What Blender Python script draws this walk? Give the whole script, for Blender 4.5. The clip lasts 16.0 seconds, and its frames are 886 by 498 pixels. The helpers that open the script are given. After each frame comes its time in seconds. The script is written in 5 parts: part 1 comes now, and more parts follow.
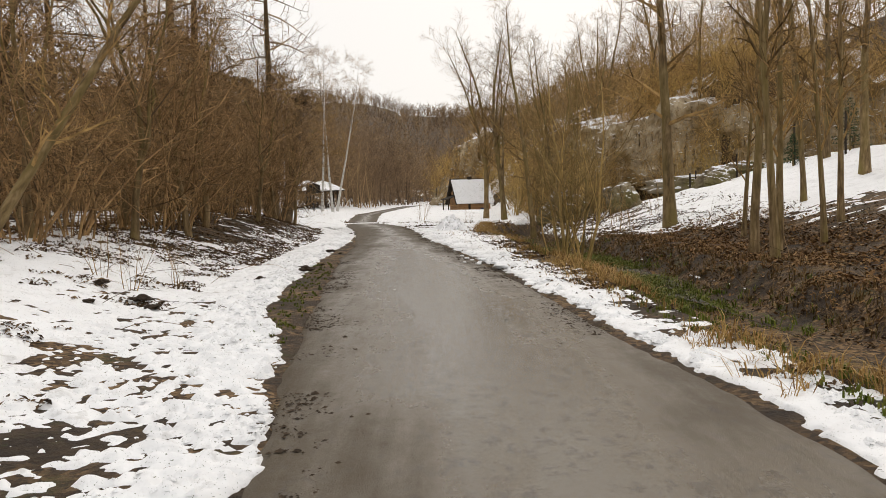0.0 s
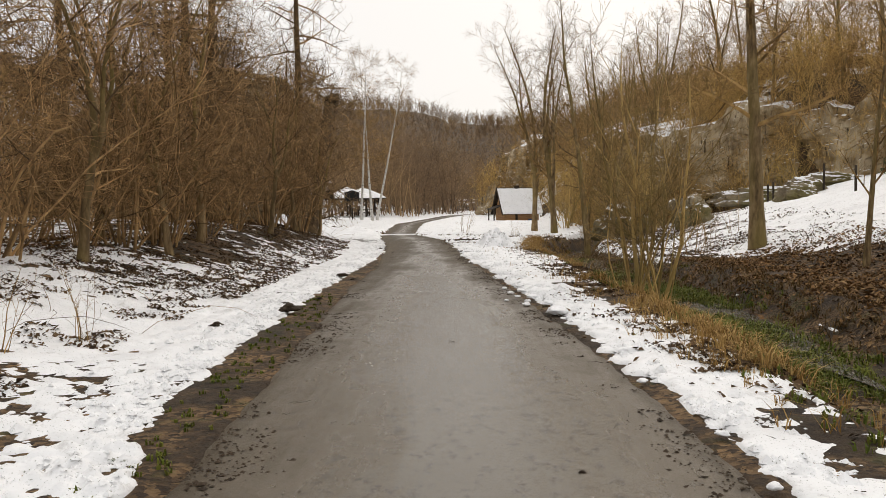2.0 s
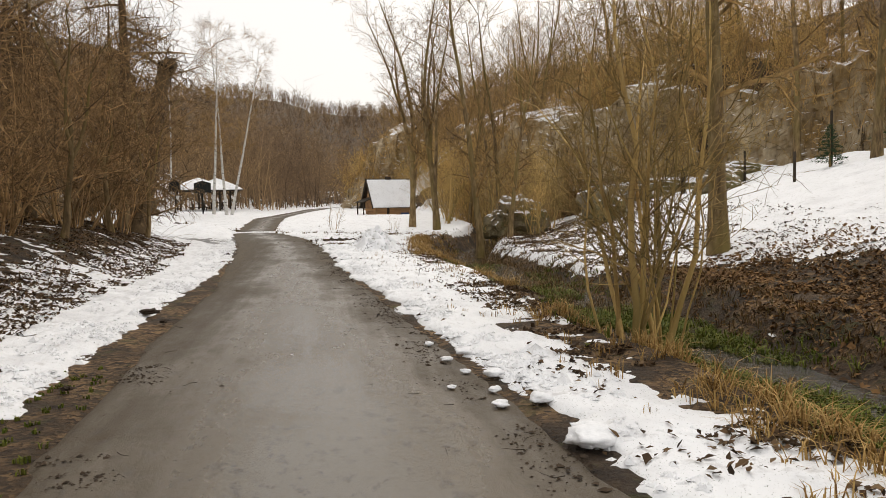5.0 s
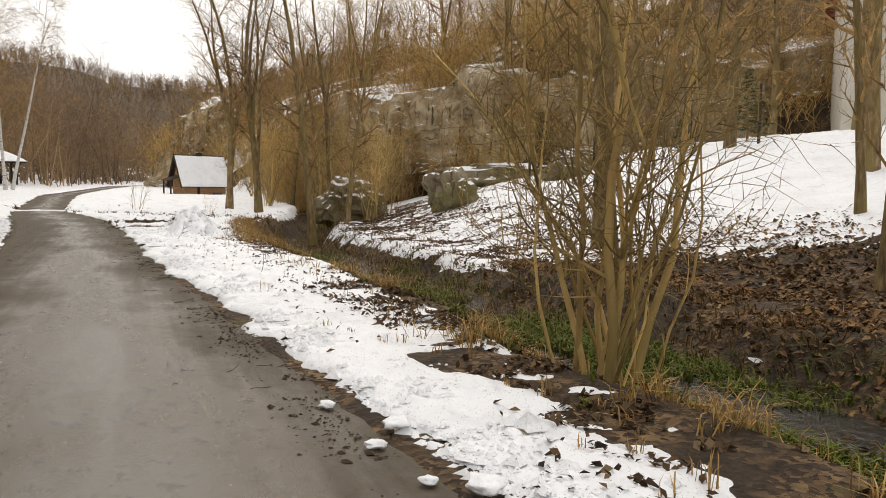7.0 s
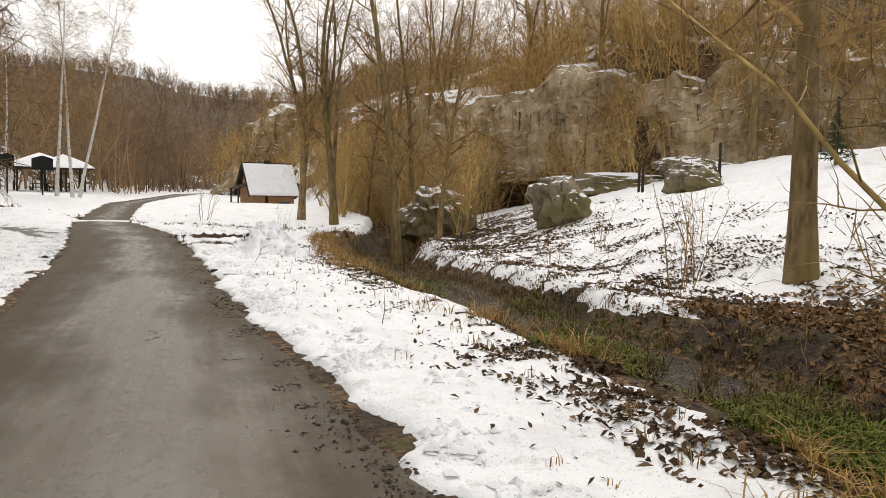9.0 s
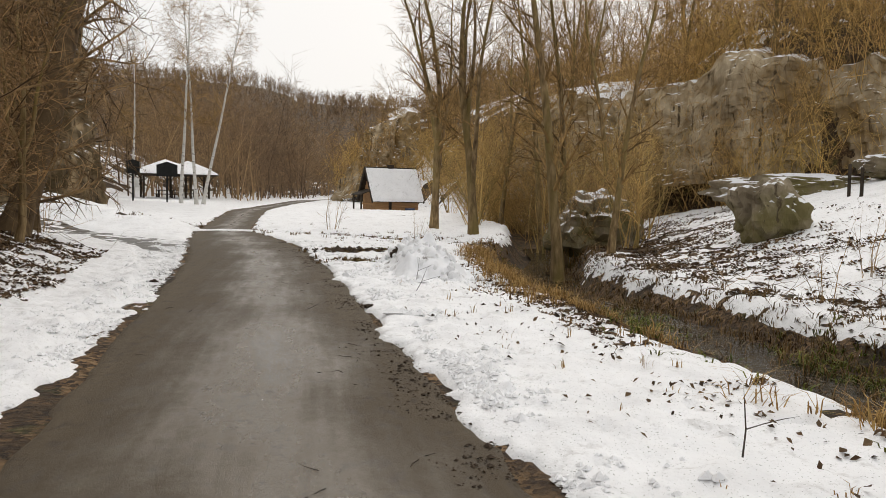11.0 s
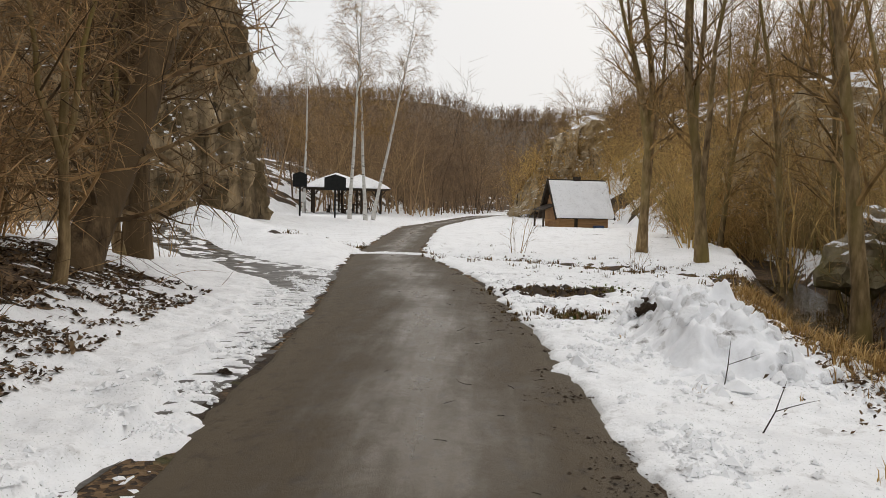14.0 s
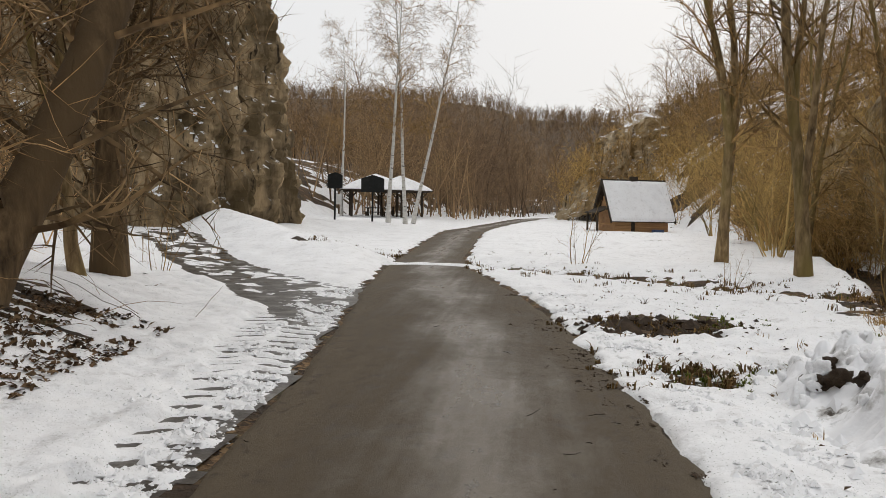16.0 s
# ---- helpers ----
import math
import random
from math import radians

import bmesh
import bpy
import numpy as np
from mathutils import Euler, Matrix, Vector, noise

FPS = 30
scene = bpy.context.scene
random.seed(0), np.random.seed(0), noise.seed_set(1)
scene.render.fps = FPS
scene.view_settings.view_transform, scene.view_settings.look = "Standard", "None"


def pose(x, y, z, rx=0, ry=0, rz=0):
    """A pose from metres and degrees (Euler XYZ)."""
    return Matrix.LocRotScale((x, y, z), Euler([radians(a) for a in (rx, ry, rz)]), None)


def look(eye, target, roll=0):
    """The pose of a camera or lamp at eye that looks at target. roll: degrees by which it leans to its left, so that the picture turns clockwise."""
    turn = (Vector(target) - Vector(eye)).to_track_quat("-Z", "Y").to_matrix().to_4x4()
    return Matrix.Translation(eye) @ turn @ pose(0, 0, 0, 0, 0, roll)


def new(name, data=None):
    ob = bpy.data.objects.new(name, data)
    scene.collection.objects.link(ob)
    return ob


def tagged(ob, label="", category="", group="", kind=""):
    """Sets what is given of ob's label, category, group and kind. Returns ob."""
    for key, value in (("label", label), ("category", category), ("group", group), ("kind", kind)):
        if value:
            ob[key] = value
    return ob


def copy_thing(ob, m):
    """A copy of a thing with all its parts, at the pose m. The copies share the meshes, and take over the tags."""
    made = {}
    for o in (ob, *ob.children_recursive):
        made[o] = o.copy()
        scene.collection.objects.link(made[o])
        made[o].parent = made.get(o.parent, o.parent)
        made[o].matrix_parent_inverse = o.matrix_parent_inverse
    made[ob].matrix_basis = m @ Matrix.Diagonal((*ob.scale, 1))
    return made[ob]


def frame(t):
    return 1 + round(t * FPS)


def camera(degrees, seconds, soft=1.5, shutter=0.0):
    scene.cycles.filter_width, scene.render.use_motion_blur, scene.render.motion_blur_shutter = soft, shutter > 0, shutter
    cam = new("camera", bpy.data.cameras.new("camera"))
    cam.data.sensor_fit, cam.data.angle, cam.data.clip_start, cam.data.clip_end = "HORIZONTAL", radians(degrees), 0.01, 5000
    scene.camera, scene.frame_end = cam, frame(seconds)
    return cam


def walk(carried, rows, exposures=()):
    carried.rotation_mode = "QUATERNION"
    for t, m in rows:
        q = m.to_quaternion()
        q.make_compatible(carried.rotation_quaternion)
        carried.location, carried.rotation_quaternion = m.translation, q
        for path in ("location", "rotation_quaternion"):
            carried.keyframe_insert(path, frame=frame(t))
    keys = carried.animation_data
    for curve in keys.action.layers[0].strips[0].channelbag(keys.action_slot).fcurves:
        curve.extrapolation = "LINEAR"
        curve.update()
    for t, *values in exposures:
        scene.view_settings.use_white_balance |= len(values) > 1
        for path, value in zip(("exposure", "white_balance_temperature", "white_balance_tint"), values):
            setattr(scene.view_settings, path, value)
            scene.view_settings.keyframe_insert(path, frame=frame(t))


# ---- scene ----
cam = camera(56.0, 16.0, soft=0.55)

PATH = [
    (0, (0.363, -5.176, 1.275), (0.425, -3.18, 1.16), -1.6),
    (0.5, (0.495, -4.129, 1.292), (0.525, -2.132, 1.188), -1.2),
    (1, (0.573, -2.998, 1.357), (0.576, -1.0, 1.261), -0.8),
    (1.5, (0.615, -1.998, 1.382), (0.582, 0.0, 1.288), -0.8),
    (2, (0.664, -0.906, 1.393), (0.615, 1.091, 1.3), -0.8),
    (2.5, (0.616, 0.182, 1.376), (0.548, 2.179, 1.28), -0.9),
    (3, (0.63, 1.258, 1.362), (0.549, 3.254, 1.265), -0.9),
    (3.5, (0.568, 2.315, 1.338), (0.483, 4.311, 1.243), -1.1),
    (4, (0.517, 3.349, 1.382), (0.459, 5.346, 1.289), -0.9),
    (4.5, (0.462, 4.347, 1.439), (0.524, 6.344, 1.344), -0.6),
    (5, (0.394, 5.381, 1.431), (0.67, 7.358, 1.316), -0.8),
    (5.2, (0.399, 5.713, 1.413), (0.761, 7.676, 1.288), -0.8),
    (7.3, (0.281, 9.3, 1.306), (0.997, 11.161, 1.156), 1.0),
    (7.5, (0.284, 9.68, 1.316), (0.995, 11.544, 1.167), 0.9),
    (8, (0.294, 10.679, 1.335), (0.988, 12.549, 1.189), 0.9),
    (8.5, (0.23, 11.52, 1.332), (0.882, 13.406, 1.196), 1.1),
    (9, (0.242, 12.366, 1.366), (0.82, 14.276, 1.234), 1.3),
    (9.2, (0.259, 12.689, 1.41), (0.806, 14.609, 1.284), 1.2),
    (11.3, (-0.134, 17.174, 1.341), (0.141, 19.151, 1.218), 1.1),
    (11.5, (-0.13, 17.657, 1.362), (0.112, 19.639, 1.241), 1.1),
    (12, (-0.183, 18.827, 1.337), (-0.033, 20.818, 1.22), 0.7),
    (12.5, (-0.215, 19.819, 1.32), (-0.145, 21.815, 1.209), 0.4),
    (13, (-0.287, 20.829, 1.334), (-0.284, 22.826, 1.227), 0.5),
    (13.5, (-0.332, 21.705, 1.326), (-0.382, 23.702, 1.23), 0.7),
    (14, (-0.355, 22.656, 1.351), (-0.445, 24.651, 1.255), 1.2),
    (14.5, (-0.423, 23.548, 1.353), (-0.549, 25.541, 1.259), 1.4),
    (15, (-0.458, 24.494, 1.333), (-0.605, 26.486, 1.243), 1.4),
    (15.5, (-0.523, 25.354, 1.326), (-0.7, 27.344, 1.238), 1.3),
    (16, (-0.631, 26.205, 1.368), (-0.825, 28.194, 1.276), 1.1),
]
walk(cam, [(t, look(eye, target, roll)) for t, eye, target, roll in PATH],
     [(0, -0.03, 6900, 11), (5, 0.03, 6880, 11), (8.3, 0.18, 6850, 11), (12.5, -0.18, 6700, 10), (16, -0.2, 6600, 10)])


# ---------------------------------------------------------------- sky and light
def build_world():
    w = bpy.data.worlds.new("overcast_sky")
    w.use_nodes = True
    scene.world = w
    nt = w.node_tree
    bg = nt.nodes["Background"]
    sky = nt.nodes.new("ShaderNodeTexSky")
    sky.sky_type = "NISHITA"
    sky.sun_disc = False
    sky.sun_elevation = radians(38)
    sky.sun_rotation = radians(20)
    sky.dust_density = 6.0
    sky.air_density = 1.0
    # a closed cloud deck hides most of the blue
    grey = nt.nodes.new("ShaderNodeMixRGB")
    grey.inputs[0].default_value = 0.9
    grey.inputs[2].default_value = (9.6, 9.75, 9.95, 1)
    nt.links.new(sky.outputs[0], grey.inputs[1])
    nt.links.new(grey.outputs[0], bg.inputs[0])
    bg.inputs[1].default_value = 0.1


build_world()
sun_data = bpy.data.lights.new("sun", "SUN")
sun_data.energy = 0.8
sun_data.angle = radians(40)
sun_data.color = (1.0, 0.96, 0.9)
sun = new("sun", sun_data)
sun.matrix_world = look((10, 30, 40), (0, 0, 0))


# ---------------------------------------------------------------- noise on arrays
def lattice(ix, iy, seed):
    h = (ix * 374761393 + iy * 668265263 + seed * 1442695041) & 0x7FFFFFFF
    h = ((h ^ (h >> 13)) * 1274126177) & 0x7FFFFFFF
    h = h ^ (h >> 16)
    return (h & 0xFFFF) / 32767.5 - 1.0


def value_noise(x, y, size, seed=0):
    x, y = np.asarray(x, float) / size, np.asarray(y, float) / size
    ix, iy = np.floor(x).astype(np.int64), np.floor(y).astype(np.int64)
    fx, fy = x - ix, y - iy
    fx, fy = fx * fx * (3 - 2 * fx), fy * fy * (3 - 2 * fy)
    a, b = lattice(ix, iy, seed), lattice(ix + 1, iy, seed)
    c, d = lattice(ix, iy + 1, seed), lattice(ix + 1, iy + 1, seed)
    return (a * (1 - fx) + b * fx) * (1 - fy) + (c * (1 - fx) + d * fx) * fy


def fbm(x, y, size, seed=0, octaves=3):
    total, gain = 0.0, 1.0
    for n in range(octaves):
        total = total + gain * value_noise(x + 17.3 * n, y - 9.1 * n, size / 2 ** n, seed + n)
        gain *= 0.55
    return total / 1.6


def ramp(a, b, v):
    f = np.clip((np.asarray(v, float) - a) / (b - a), 0, 1)
    return f * f * (3 - 2 * f)


def table(*pairs):
    ys, xs = zip(*pairs)
    return lambda y: np.interp(y, ys, xs)


# ---------------------------------------------------------------- plan of the valley, by distance y along the road
road_right = table((-40, 4.0), (-8, 2.6), (0, 2.3), (3, 2.1), (6, 2.0), (10, 1.72), (14, 1.42), (18, 1.1), (20, 0.9), (25, 0.6), (30, 0.38),
                   (33, 0.2), (36, -0.12), (40, -0.75), (46, -1.95), (50, -2.4), (66, -2.8), (76, -2.7), (86, -1.9), (105, 0.8), (125, 5), (150, 12))
road_left = table((-40, 0.8), (-8, -0.1), (-2, -0.4), (0, -0.58), (3, -0.82), (8, -1.1), (14, -1.42), (20, -1.5), (26, -1.95), (30, -2.2), (33, -2.45),
                  (36, -2.8), (40, -3.35), (47, -4.0), (58, -4.5), (72, -4.9), (83, -3.9), (105, -1.3), (125, 2.6), (150, 9.5))
snow_left = table((-40, 0.7), (-8, -0.15), (-1, -0.45), (1.5, -0.7), (3.5, -1.1), (5, -1.5), (8, -1.66), (12, -1.76), (17, -1.85), (22, -1.85), (27, -2.0),
                  (33, -2.5), (36, -2.85), (40, -3.4), (47, -4.05), (58, -4.6), (72, -5.0), (83, -4.0), (105, -1.4), (125, 2.5), (150, 9.4))
stream_x = table((-60, 5.2), (0, 4.7), (10, 4.75), (16, 4.85), (24, 4.75), (30, 4.7), (35, 5.2), (39, 6.3), (45, 8.3), (54, 10.2), (64, 10.6), (90, 9.5), (120, 9), (160, 18))
toe_right = table((-60, 34), (10, 34), (30, 31), (40, 25), (46, 19), (53, 13.6), (60, 11.8), (75, 11.2), (90, 9.0), (97, 5.5), (108, 3.6), (130, 8), (160, 20), (420, 60))
toe_left = table((-60, -26), (30, -26), (48, -34), (53.5, -33), (56.5, -24), (59, -17.5), (61.5, -13.5), (64, -12.6), (70, -14), (85, -17), (110, -13), (150, -9), (200, -6), (420, -6))


def ground_z(x, y):
    x, y = np.asarray(x, float), np.asarray(y, float)
    z = 0.28 * ramp(48, 72, y) + 0.45 * ramp(72, 112, y)
    z = z + 0.3 * ramp(-5, -9, x) * ramp(56, 72, y)
    d = x - stream_x(y)
    near_half = 1.55 + 0.25 * value_noise(x * 0, y, 2.5, 5)
    deep = 0.46 + 0.44 * ramp(28, 36, y)
    z = z - deep * (ramp(near_half, 0.75, -d) * (d < 0) + ramp(1.5, 0.7, d) * (d >= 0)) * ramp(75, 45, y)
    z = z + 0.24 * np.maximum(0, x - stream_x(y) - 2.6 - 0.8 * ramp(30, 20, y)) * ramp(62, 50, y) * ramp(28, 20, x)
    # a shallow ditch from the culvert to the stream
    t = np.clip((x + 3.2) / 9.5, 0, 1)
    line = 49.5 - 8.5 * t
    z = z - 0.25 * np.exp(-((y - line) / 1.3) ** 2) * ramp(-2.4, -1.4, x) * ramp(7.5, 5.0, x)
    t2 = 50.2 + 0.1 * (x + 4)
    z = z - 0.45 * np.exp(-((y - t2) / 0.9) ** 2) * ramp(-4.1, -5.0, x) * ramp(-7.5, -6.0, x)
    # wooded bank on the left
    edge = snow_left(y)
    z = z + (0.85 * ramp(-0.9, -5.2, x - edge) + 0.03 * np.maximum(0, edge - 6 - x)) * ramp(41, 34, y)
    z = z + 0.25 * ramp(-1.2, -3.2, x - edge) * ramp(19, 24, y) * ramp(36, 30, y)
    z = z + 0.35 * ramp(-3.0, -9.0, x - edge) * ramp(34, 41, y) * ramp(90, 60, y)
    # ploughed snow mound beside the side path
    run = np.clip((-x - 4.4) / 7.5, 0, 1)
    z = z + (0.25 + 0.55 * run) * np.exp(-(0.6 * (y - 47.2 - 1.35 * (-x - 4.6)) / 1.5) ** 2) * ramp(-4.0, -5.2, x) * ramp(-15, -12, x)
    # valley sides
    dr = x - toe_right(y) + 1.2 * fbm(x, y, 9, 3)
    step = 3.9 * ramp(30, 40, y) * ramp(60, 54, y)
    z = z + step * ramp(0.2, 1.6, dr) + 19 * (1 - np.exp(-(0.62 + 0.4 * ramp(55, 66, y)) * np.maximum(0, dr) / 19))
    dl = toe_left(y) - x + 0.8 * fbm(x, y, 9, 4)
    lstep = 6.5 * ramp(50, 54, y) * ramp(76, 66, y)
    z = z + lstep * ramp(0.4, 2.0, dl) + 7.5 * (1 - np.exp(-0.8 * np.maximum(0, dl) / 7.5))
    z = z + 43 * ramp(135, 430, y) + ramp(110, 180, y) * (3 * fbm(x, y, 70, 14) + 0.8 * fbm(x, y, 25, 15))
    off = ramp(0.6, 3.0, np.maximum(road_left(y) - x, x - road_right(y)))
    return z + off * (0.05 * fbm(x, y, 1.3, 11) + 0.1 * fbm(x, y, 5, 12)) + (0.001 + 0.011 * off) * fbm(x, y, 0.4, 13)


def driven(x, y):
    """How far a place lies on the tyre tracks of the verge, and on the side path; and the distances across them."""
    wob = 0.13 * fbm(x, y, 0.7, 21) + 0.10 * fbm(x, y, 0.2, 22)
    left = snow_left(y) - x + wob - 0.03
    spread = ramp(29, 35.5, y)
    lane, half = left - 0.22 - 0.32 * spread, 0.19 + 0.30 * spread
    tread = ramp(1.08, 0.9, np.abs(lane) / half) * ramp(22.5, 24, y) * ramp(42, 40, y)
    path = 0.52 * np.abs(y - 37.8 - 1.65 * (-x - 3.4)) + 0.15 * fbm(x, y, 1.2, 49)
    onpath = ramp(1.25, 0.8, path) * ramp(-2.9, -3.4, x) * ramp(-16, -13, x)
    return tread, onpath, lane, path


def snow_depth(x, y):
    """Thickness of the snow over the ground; below zero the ground shows."""
    x, y = np.asarray(x, float), np.asarray(y, float)
    wob = 0.13 * fbm(x, y, 0.7, 21) + 0.10 * fbm(x, y, 0.2, 22)
    left, right = snow_left(y) - x + wob - 0.03, x - road_right(y) + wob - 0.13 - 0.1 * ramp(9, 12, y) * ramp(15, 12, y) + 0.16 * ramp(20, 23, y) * ramp(38, 34, y)
    d = x - stream_x(y)
    mid, wide = fbm(x, y, 2.2, 23), fbm(x, y, 5.5, 20)
    # how closed the cover is, from 0 to 1
    c = np.full(x.shape, 0.80) - 0.13 * ramp(0.25, 0.7, left) * ramp(42, 36, y)
    late = ramp(22, 28, y)
    wood = ramp(0.9 + 0.5 * late, 3.2 - 0.6 * late, left) * ramp(37, 33, y) * (0.35 + 0.65 * ramp(7, 15, y))
    c = c + 0.12 * late * ramp(1.9, 1.3, left) * (left > 0)
    c = c - 0.20 * wood * (0.9 + 1.0 * mid) * (left > 0) * (1 - 0.55 * ramp(4.2, 5.6, left))
    c = c - 0.13 * ramp(1.6, 3.0, left) * ramp(15, 20, y) * ramp(38, 33, y)
    c = c - 0.07 * ramp(9, 4, y) * ramp(0.2, 0.6, left) * ramp(3.4, 1.8, left)
    c = c - 0.34 * np.exp(-((x + 1.75) / 0.40) ** 2 - ((y + 0.8) / 0.5) ** 2)
    verge = (right > 0) * (d < 0) * ramp(46, 38, y)
    c = c - 0.75 * ramp(-1.65, -1.0, d) * ramp(1.2, 0.8, d) * ramp(66, 58, y)
    c = c - verge * (0.26 * ramp(-2.9, -1.7, d) + 0.12 * ramp(7, 3, y))
    c = c - (0.24 + 0.16 * fbm(x, y, 0.6, 59)) * ramp(3.0, 1.5, np.abs(y - 12.7)) * ramp(0.4, 1.1, right) * verge
    far = (d > 1.0) * ramp(62, 54, y)
    c = c - far * (0.30 * ramp(6.0, 3.0, d) + 0.38 * ramp(22.5, 17.5, y + 0.3 * (x - 9)) + 0.10 * wide)
    hill = np.maximum(ramp(-2.5, 1.5, x - toe_right(y)), ramp(-1.5, 1.5, toe_left(y) - x))
    c = c - hill * (0.40 - 0.25 * mid)
    drc = x - toe_right(y)
    c = c - 0.5 * ramp(58, 52, y) * ramp(30, 38, y) * ramp(-1.5, 0, drc) * ramp(4.5, 2.5, drc)
    c = c - 0.7 * ramp(130, 175, y)
    meadow = ramp(43, 49, y) * (1 - hill)
    c = c + 0.2 * meadow
    t = np.clip((x + 3.2) / 9.5, 0, 1)
    ditch = np.exp(-((y - 49.5 + 8.5 * t) / 1.5) ** 2) * (x > -2.6) * (x < 7)
    ditch2 = np.exp(-((y - 50.4 - 0.1 * (x + 4)) / 0.9) ** 2) * (x < -3.9) * (x > -7.5)
    c = c - np.maximum(ditch * np.clip(0.34 + 0.6 * fbm(x, y, 0.9, 56), 0, 0.7), 0.62 * ditch2)
    c = c - 0.16 * ramp(36, 39, y) * ramp(50, 46, y) * (x > road_right(y)) * (x < 9)
    # bare spoil beside the snow heap
    rag = np.clip(0.85 + 1.1 * fbm(x, y, 0.45, 55), 0, 1.4)
    c = c - 0.75 * rag * np.exp(-((x - 0.9) / 1.1) ** 2 - ((y - 36.5) / 1.1) ** 2)
    c = c - 0.7 * rag * np.exp(-((x - 1.0) / 0.9) ** 2 - ((y - 33.3) / 0.7) ** 2)
    grit = 0.42 * fbm(x, y, 0.5, 24) + 0.62 * fbm(x, y, 0.17, 25, 3) + 0.3 * mid
    t = 0.10 * (c * 2 - 0.92) + 0.055 * grit
    t = np.minimum(t, 0.09 + 0.025 * mid) + (0.034 * fbm(x, y, 0.3, 27, 3) + 0.018 * np.abs(fbm(x, y, 0.14, 19, 2))) * ramp(0.0, 0.06, t)
    # footprints and holes
    foot = value_noise(x * 1.6, y, 0.19, 36) * ramp(-0.1, 0.5, value_noise(x, y, 0.9, 37))
    t = t - 0.055 * ramp(0.5, 0.8, foot)
    # rounded, broken rim beside the road
    rim = np.minimum(np.where(left > 0, left, 9), np.where(right > 0, right, 9))
    rim = np.where((left <= 0) & (right <= 0), -np.minimum(-left, -right), rim)
    lip = 0.11 * np.sqrt(np.clip(rim, 0, 1) / 0.3) - 0.02 + 0.03 * fbm(x, y, 0.3, 38)
    t = np.where(rim < 0.3, np.minimum(np.maximum(t, 0.03), lip), t)
    t = np.where(rim <= 0.0, -0.06, t)
    # trodden and driven ice on the left at the start, tyre tread further on
    trod = ramp(9, 5, y) * ramp(2.3, 1.5, left) * (left > 0.05)
    rip = np.sin(y * 30 + 5 * x + 4 * fbm(x, y, 0.8, 28)) * ramp(-0.3, 0.3, fbm(x, y, 0.5, 29))
    t = t * (1 - 0.7 * trod) + trod * (-0.001 + 0.008 * rip + 0.050 * fbm(x, y, 0.10, 30, 2) + 0.030 * value_noise(x, y, 0.055, 39) + 0.02 * fbm(x, y, 0.6, 48))
    tread, onpath, lane, path = driven(x, y)
    chev = np.sin((y + 0.45 * np.abs(lane)) * 20 + 0.5 * fbm(x, y, 0.5, 40)) * ramp(0.02, 0.10, np.abs(lane) + 0.03 * fbm(x, y, 0.3, 47))
    bars = np.where(y > 27.6, ramp(-0.4, 0.0, chev), ramp(-0.5, -0.1, fbm(x, 0.35 * y, 0.3, 31)))
    t = np.where(tread > 0.05, t * (1 - tread) + tread * (-0.022 + 0.044 * bars + 0.014 * fbm(x, y, 0.15, 32)), t)
    rut = np.cos(path * 7.5)
    t = np.where(onpath > 0.05, t * (1 - onpath) + onpath * (-0.008 + 0.055 * fbm(0.85 * x + 0.52 * y, 0.4 * (0.85 * y - 0.52 * x), 0.2, 33) - 0.010 * rut + 0.012 * fbm(x, y, 0.2, 46)), t)
    # a hollow trodden into the verge
    t = t - 0.13 * np.exp(-((x - 0.9) / 0.17) ** 2 - ((y - 24.75) / 0.10) ** 2)
    # a strip of snow left across the lane at the culvert
    strip = ramp(0.28, 0.12, np.abs(y - 46.7 + 0.1 * fbm(x, y, 0.6, 34))) * (x > road_left(y) - 0.2) * (x < road_right(y) + 0.3)
    t = np.where(strip > 0.1, 0.02 + 0.05 * strip + 0.03 * fbm(x, y, 0.4, 35), t)
    return np.clip(t, -0.06, 0.17)


def grid_mesh(name, xs, ys, z, keep=None):
    nx, ny = len(xs), len(ys)
    X, Y = np.meshgrid(xs, ys)
    co = np.stack([X, Y, z], -1).reshape(-1, 3)
    idx = np.arange(nx * ny).reshape(ny, nx)
    quads = np.stack([idx[:-1, :-1], idx[:-1, 1:], idx[1:, 1:], idx[1:, :-1]], -1).reshape(-1, 4)
    if keep is not None:
        k = keep
        cell = (k[:-1, :-1] | k[:-1, 1:] | k[1:, 1:] | k[1:, :-1]).reshape(-1)
        quads = quads[cell]
        used = np.unique(quads)
        remap = np.zeros(nx * ny, np.int64)
        remap[used] = np.arange(len(used))
        co, quads = co[used], remap[quads]
    me = bpy.data.meshes.new(name)
    me.vertices.add(len(co))
    me.vertices.foreach_set("co", co.astype(np.float32).ravel())
    me.loops.add(quads.size)
    me.loops.foreach_set("vertex_index", quads.astype(np.int32).ravel())
    me.polygons.add(len(quads))
    me.polygons.foreach_set("loop_start", np.arange(0, quads.size, 4, dtype=np.int32))
    me.polygons.foreach_set("loop_total", np.full(len(quads), 4, dtype=np.int32))
    me.polygons.foreach_set("use_smooth", np.ones(len(quads), dtype=bool))
    me.update(calc_edges=True)
    return me


def steps(*runs):
    """Coordinates from runs of (start, stop, step)."""
    out = [np.arange(a, b, s) for a, b, s in runs]
    return np.concatenate(out + [[runs[-1][1]]])


# ---------------------------------------------------------------- materials
def material(name):
    m = bpy.data.materials.new(name)
    m.use_nodes = True
    return m, m.node_tree, m.node_tree.nodes["Principled BSDF"]


def node(nt, kind, **sockets):
    n = nt.nodes.new(kind)
    for key, value in sockets.items():
        n.inputs[key].default_value = value
    return n


